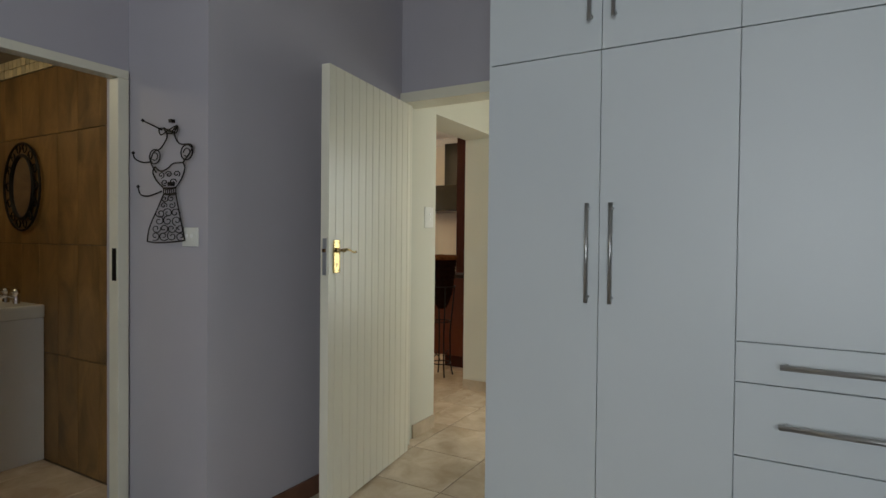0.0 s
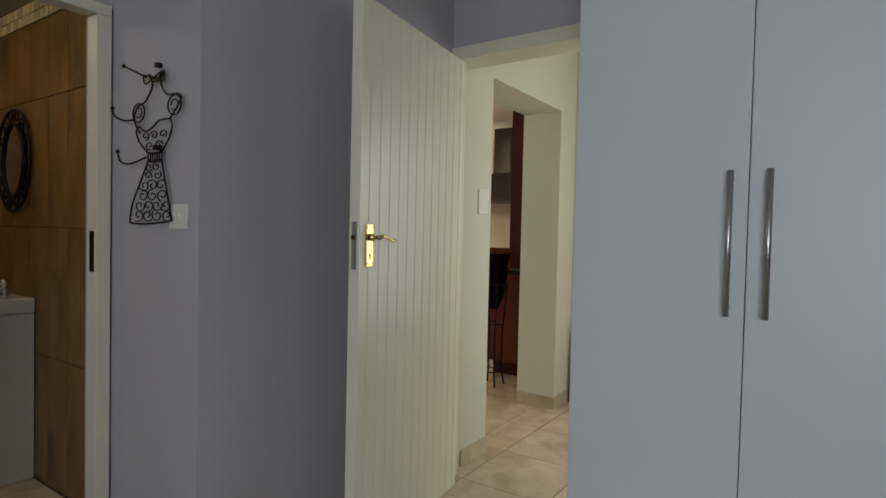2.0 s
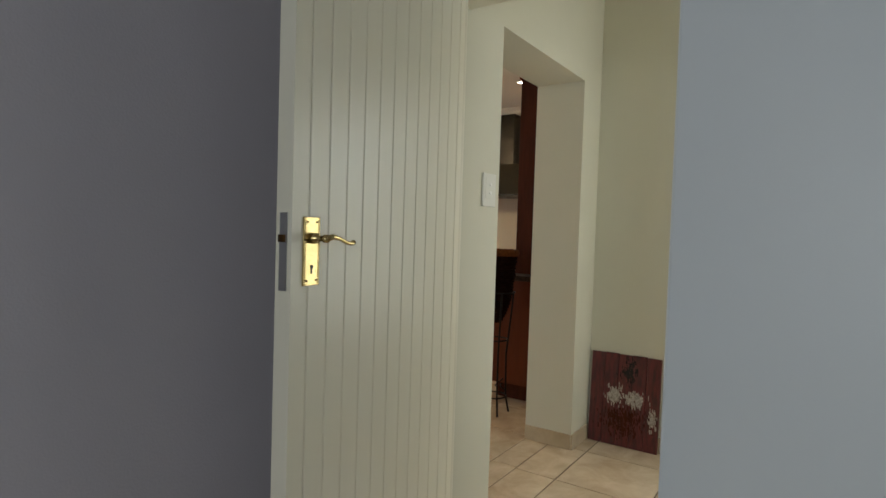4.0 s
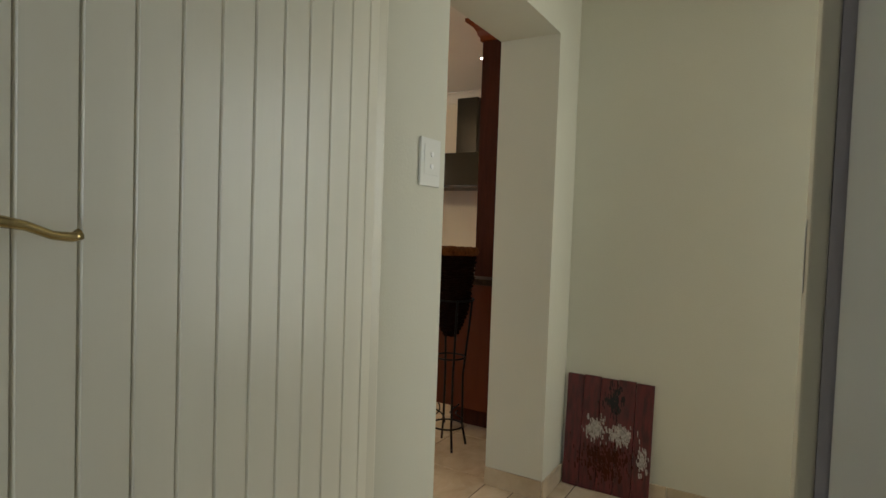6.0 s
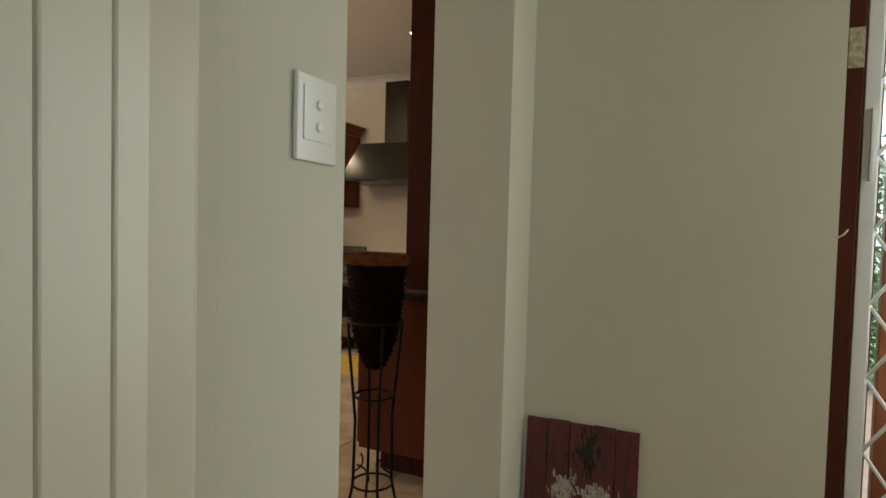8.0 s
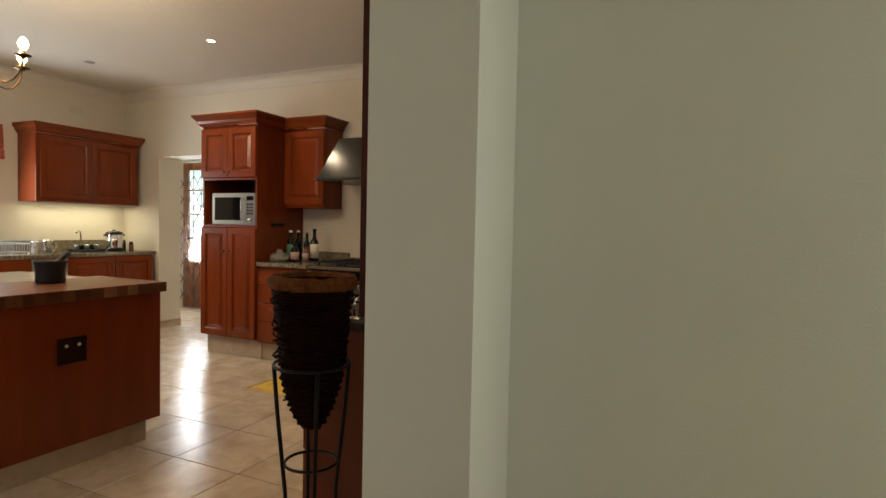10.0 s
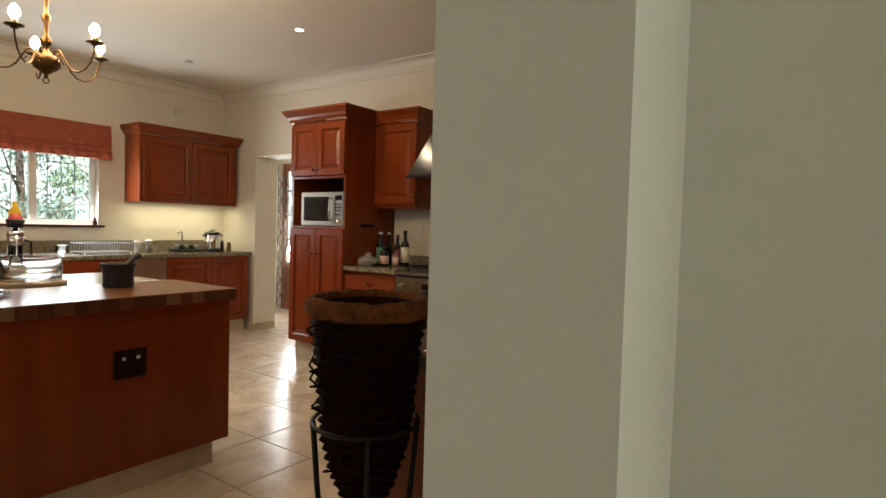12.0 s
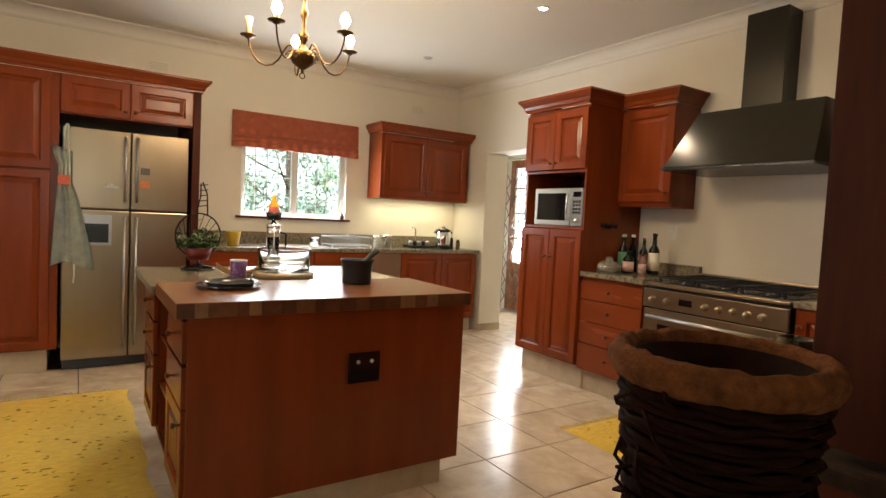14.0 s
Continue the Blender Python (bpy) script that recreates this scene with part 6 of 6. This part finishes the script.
# bottles and a glass cloche by the pantry
bottle("dark bottle with green label and pale cork by the pantry", 7.33, 5.20, 0.916, 0.29, 0.038, DGLASS, LABG, LABW)
bottle("dark slim bottle at the back of the worktop", 7.46, 5.215, 0.916, 0.29, 0.034, DGLASS, None, LABW)
bottle("short dark bottle with pink label on the worktop", 7.22, 5.06, 0.916, 0.17, 0.040, DGLASS, LABP, BLACKP, 1)
bottle("dark bottle with dark red label and red neck", 7.46, 5.11, 0.916, 0.27, 0.033, DGLASS, LABR, LABR)
bottle("small clear bottle with pink liquid on the worktop", 7.26, 4.965, 0.916, 0.15, 0.028, mat("pink_glass", (0.6, 0.35, 0.30), 0.1, trans=0.6), LABP, BLACKP, 1)
bottle("tall dark wine bottle with cream label on the worktop", 7.37, 4.95, 0.916, 0.31, 0.040, DGLASS, LABW, BLACKP)
JUGG = mat("milky_jug_glass", (0.85, 0.83, 0.74), 0.08, trans=0.85)
u = thing("glass_jug", "squat clear glass jug on the stone worktop", "jug")
part("glass", lathe(bmesh.new(), [(0, 0), (0.082, 0.0), (0.09, 0.02), (0.085, 0.06), (0.055, 0.082), (0.028, 0.088), (0.026, 0.115), (0.030, 0.118), (0.022, 0.118), (0.022, 0.088), (0.05, 0.078), (0.08, 0.058), (0.084, 0.02), (0, 0.006)], 30, (7.08, 5.12, 0.916)), JUGG, u)
u = thing("coat_hooks", "dark metal hook rail on the side of the pantry cupboard", "hook rail")
part("rail", B((7.13, 7.30, 5.262, 5.2695, 1.25, 1.275), bev=0.002), BLACKM, u)
for k in range(3):
    part("hook", tube(bmesh.new(), [(7.15 + k * 0.06, 5.262, 1.265), (7.15 + k * 0.06, 5.235, 1.25), (7.15 + k * 0.06, 5.225, 1.265), (7.15 + k * 0.06, 5.228, 1.285)], 0.005, 6), BLACKM, u)

# window worktop
Z = 0.9185
u = thing("yellow_pot", "bright yellow tapered pot on the sink worktop", "pot")
part("pot", lathe(bmesh.new(), [(0, 0), (0.046, 0.0), (0.067, 0.122), (0.069, 0.126), (0.063, 0.126), (0.05, 0.01), (0, 0.01)], 26, (4.935, 7.62, Z)), YCER, u)
RACKM = mat("pale_rack_wire", (0.45, 0.46, 0.46), 0.35, metal=0.4)
u = thing("dish_rack", "pale wire dish rack beside the sink", "dish rack")
for zz in (0.02, 0.10):
    part("rail", tube(bmesh.new(), [(5.86, 7.55, Z + zz), (6.30, 7.55, Z + zz), (6.30, 7.85, Z + zz), (5.86, 7.85, Z + zz)], 0.004, 6, closed=True), RACKM, u)
for k in range(19):
    x = 5.872 + k * 0.0235
    part("wire", tube(bmesh.new(), [(x, 7.55, Z + 0.12), (x, 7.555, Z + 0.015), (x, 7.845, Z + 0.015), (x, 7.85, Z + 0.12)], 0.0022, 5), RACKM, u)
for x in (5.87, 6.29):
    for y in (7.56, 7.84):
        part("foot", B((x - 0.006, x + 0.006, y - 0.006, y + 0.006, Z + 0.0005, Z + 0.02)), WHITEP, u)
u = thing("glass_bowls", "stack of clear glass bowls beside the dish rack", "bowl")
for k in range(3):
    part("bowl", lathe(bmesh.new(), [(0, 0.0), (0.03, 0.0), (0.062, 0.04), (0.06, 0.041), (0.028, 0.004), (0, 0.004)], 20, (5.72, 7.66, Z + 0.0005 + k * 0.022)), GLASS, u)
for i, (x, y, r, h) in enumerate(((6.42, 7.66, 0.055, 0.12), (6.55, 7.70, 0.05, 0.13))):
    u = thing("steel_canister", "small polished steel canister with handle on the worktop", "canister", "steel canisters")
    part("can", lathe(bmesh.new(), [(0, 0), (r, 0.0), (r, h * 0.9), (r * 1.06, h), (r * 0.98, h), (r * 0.9, h * 0.9), (r * 0.9, 0.01), (0, 0.01)], 24, (x, y, Z)), CHROME, u)
    part("handle", tube(bmesh.new(), [(x + r, y, Z + h * 0.8), (x + r + 0.03, y, Z + h * 0.7), (x + r + 0.03, y, Z + h * 0.35), (x + r, y, Z + h * 0.25)], 0.005), CHROME, u)
u = thing("tray_with_tins", "long black tray of small tins on the worktop", "tray")
part("tray", B((6.80, 7.10, 7.60, 7.80, Z + 0.001, Z + 0.03), bev=0.006), BLACKP, u)
for k in range(5):
    t = part("tin", lathe(bmesh.new(), [(0, 0.031), (0.022, 0.031), (0.022, 0.072), (0.018, 0.076), (0, 0.076)], 16, (6.84 + k * 0.055, 7.70, Z)), BLACKP if k % 2 else NICK, u)
u = thing("blender_jug", "round steel and glass slow cooker pot with black lid", "cooking pot")
part("base", lathe(bmesh.new(), [(0, 0), (0.09, 0.0), (0.095, 0.03), (0.085, 0.035), (0, 0.035)], 28, (7.24, 7.66, Z)), BLACKP, u)
part("body", lathe(bmesh.new(), [(0.082, 0.036), (0.088, 0.10), (0.088, 0.195), (0.0, 0.196)], 28, (7.24, 7.66, Z)), CHROME, u)
part("lid", lathe(bmesh.new(), [(0.091, 0.197), (0.091, 0.207), (0.05, 0.225), (0.02, 0.23), (0.02, 0.245), (0, 0.247)], 28, (7.24, 7.66, Z)), BLACKP, u)
for s in (-1, 1):
    part("handle", B((7.24 + s * 0.10 - 0.015, 7.24 + s * 0.10 + 0.015, 7.64, 7.68, Z + 0.17, Z + 0.19), bev=0.004), BLACKP, u)
for i, (x, y, h, c) in enumerate(((7.385, 7.70, 0.12, (0.06, 0.03, 0.015)), (7.44, 7.64, 0.09, (0.20, 0.09, 0.04)), (7.49, 7.72, 0.10, (0.10, 0.05, 0.02)))):
    u = thing("spice_jar", "small dark spice jar beside the cooking pot", "jar", "spice jars")
    part("jar", lathe(bmesh.new(), [(0, 0), (0.022, 0), (0.022, h * 0.75), (0.016, h * 0.8), (0, h * 0.8)], 14, (x, y, Z)), mat("spice_" + str(i), c, 0.2, var=0.3), u)
    part("lid", lathe(bmesh.new(), [(0.018, h * 0.8), (0.018, h), (0, h)], 14, (x, y, Z)), BLACKP, u)
u = thing("wall_tap", "chrome swan neck tap over the sink worktop", "tap")
part("tap", tube(bmesh.new(), [(7.05, 7.96, Z + 0.002), (7.05, 7.96, Z + 0.17), (7.03, 7.94, Z + 0.215), (6.98, 7.90, Z + 0.22), (6.95, 7.88, Z + 0.20)], 0.009, 10), CHROME, u)
u = thing("sink", "stainless steel sink set in the granite worktop", "sink")
part("rim", B((5.25, 5.80, 7.47, 7.49, Z, Z + 0.005), (5.25, 5.80, 7.86, 7.88, Z, Z + 0.005), (5.25, 5.27, 7.49, 7.86, Z, Z + 0.005), (5.78, 5.80, 7.49, 7.86, Z, Z + 0.005), bev=0.001), STEEL, u)
part("basin", B((5.27, 5.78, 7.49, 7.86, Z + 0.0002, Z + 0.001)), STEEL, u)
u = thing("sill_ornament", "small brown ornament on the window sill", "ornament")
part("figure", lathe(bmesh.new(), [(0, 0), (0.018, 0), (0.022, 0.03), (0.010, 0.05), (0.014, 0.065), (0, 0.08)], 12, (6.135, 7.975, 1.1905)), DARKW, u)


def apron():
    u = thing("apron", "pale green apron with coral band hanging on the fridge", "apron", at=(0.024, 0.055, 0))
    bm = bmesh.new()
    rows = []
    for i in range(33):
        t = i / 32
        z = 1.60 - 0.82 * t
        w0 = 3.565 + 0.035 * min(t / 0.12, 1) if t < 0.2 else 3.60 - 0.05 * (t - 0.2)
        w1 = 3.665 + (0.02 if t < 0.28 else 0.02 + 0.14 * ((t - 0.28) / 0.72) ** 0.8)
        z0 = z
        row = []
        for j in range(21):
            s = j / 20
            fold = 0.016 * math.sin(s * 9 + t * 1.5) * (0.3 + t) + 0.008 * math.sin(s * 23 + 2 * t)
            row.append(bm.verts.new((w0 + (w1 - w0) * s, 7.055 + fold, z0 + (0.03 * math.sin(s * 5) if i == 32 else 0) + (0.04 * (1 - s) if i == 0 else 0))))
        rows.append(row)
    for a, b in zip(rows, rows[1:]):
        for j in range(20):
            bm.faces.new((a[j], b[j], b[j + 1], a[j + 1])).smooth = True
    bmesh.ops.solidify(bm, geom=bm.faces[:], thickness=0.003)
    part("cloth", bm, APR, u)
    bm = bmesh.new()
    box(bm, 3.60, 3.672, 7.026, 7.034, 1.36, 1.43, bev=0.003)
    part("coral_band", bm, APRR, u, "coral printed band")
    part("neck_strap", tube(bmesh.new(), [(3.63, 7.05, 1.60), (3.635, 7.06, 1.72), (3.645, 7.09, 1.795), (3.655, 7.09, 1.795), (3.66, 7.06, 1.72), (3.665, 7.05, 1.42), (3.668, 7.04, 1.25)], 0.006, 6), APR, u)
    part("waist_tie", tube(bmesh.new(), [(3.70, 7.045, 0.80), (3.702, 7.05, 0.72), (3.696, 7.05, 0.66)], 0.006, 6), APR, u)


apron()

# ---------------- floor tiles, last ----------------
def tile_field(parent, x0, x1, y0, y1, gx, gy, name="floor_tile", mt=None, skip=None):
    mesh = {}
    mt = mt or TILE
    g = 0.003
    i0, i1 = math.floor((x0 - gx) / T), math.ceil((x1 - gx) / T)
    j0, j1 = math.floor((y0 - gy) / T), math.ceil((y1 - gy) / T)
    for i in range(i0, i1):
        for j in range(j0, j1):
            a, b = max(x0, gx + i * T) + g, min(x1, gx + (i + 1) * T) - g
            c, d = max(y0, gy + j * T) + g, min(y1, gy + (j + 1) * T) - g
            if b - a < 0.01 or d - c < 0.01 or (skip and skip((a + b) / 2, (c + d) / 2)):
                continue
            k = (round(b - a, 3), round(d - c, 3))
            if k not in mesh:
                bm = bmesh.new()
                w, h, e = k[0] / 2, k[1] / 2, 0.002
                lo = [bm.verts.new((x, y, -0.004)) for x, y in ((-w, -h), (w, -h), (w, h), (-w, h))]
                mi = [bm.verts.new((x, y, -0.0015)) for x, y in ((-w, -h), (w, -h), (w, h), (-w, h))]
                up = [bm.verts.new((x, y, 0.0)) for x, y in ((-w + e, -h + e), (w - e, -h + e), (w - e, h - e), (-w + e, h - e))]
                for q in range(4):
                    r = (q + 1) % 4
                    bm.faces.new((lo[q], lo[r], mi[r], mi[q])), bm.faces.new((mi[q], mi[r], up[r], up[q]))
                bm.faces.new(up)
                me = bpy.data.meshes.new(name)
                bm.to_mesh(me)
                bm.free()
                me.materials.append(mt)
                mesh[k] = me
            ob = new(name, mesh[k])
            ob.location = ((a + b) / 2, (c + d) / 2, 0)
            ob.parent = parent


tile_field(floor, 0.3, 4.47, 0.2, 2.17, HX, HY)
tile_field(floor, 1.75, 7.60, 2.17, 8.0, KX, KY, skip=lambda x, y: (4.2 < x < 5.2 and 4.6 < y < 5.7) or y > 7.5 or (x > 7.2 and y < 6.0) or (x < 2.6) or (y > 7.2 and x < 4.5) or (y < 2.85 and x > 4.95) or (y < 2.3 and x < 3.1))
tile_field(floor, 7.60, 8.9, 5.3, 9.0, KX, KY)
tile_field(floor, -0.2, 1.60, 2.65, 4.49, 1.2, 3.0)
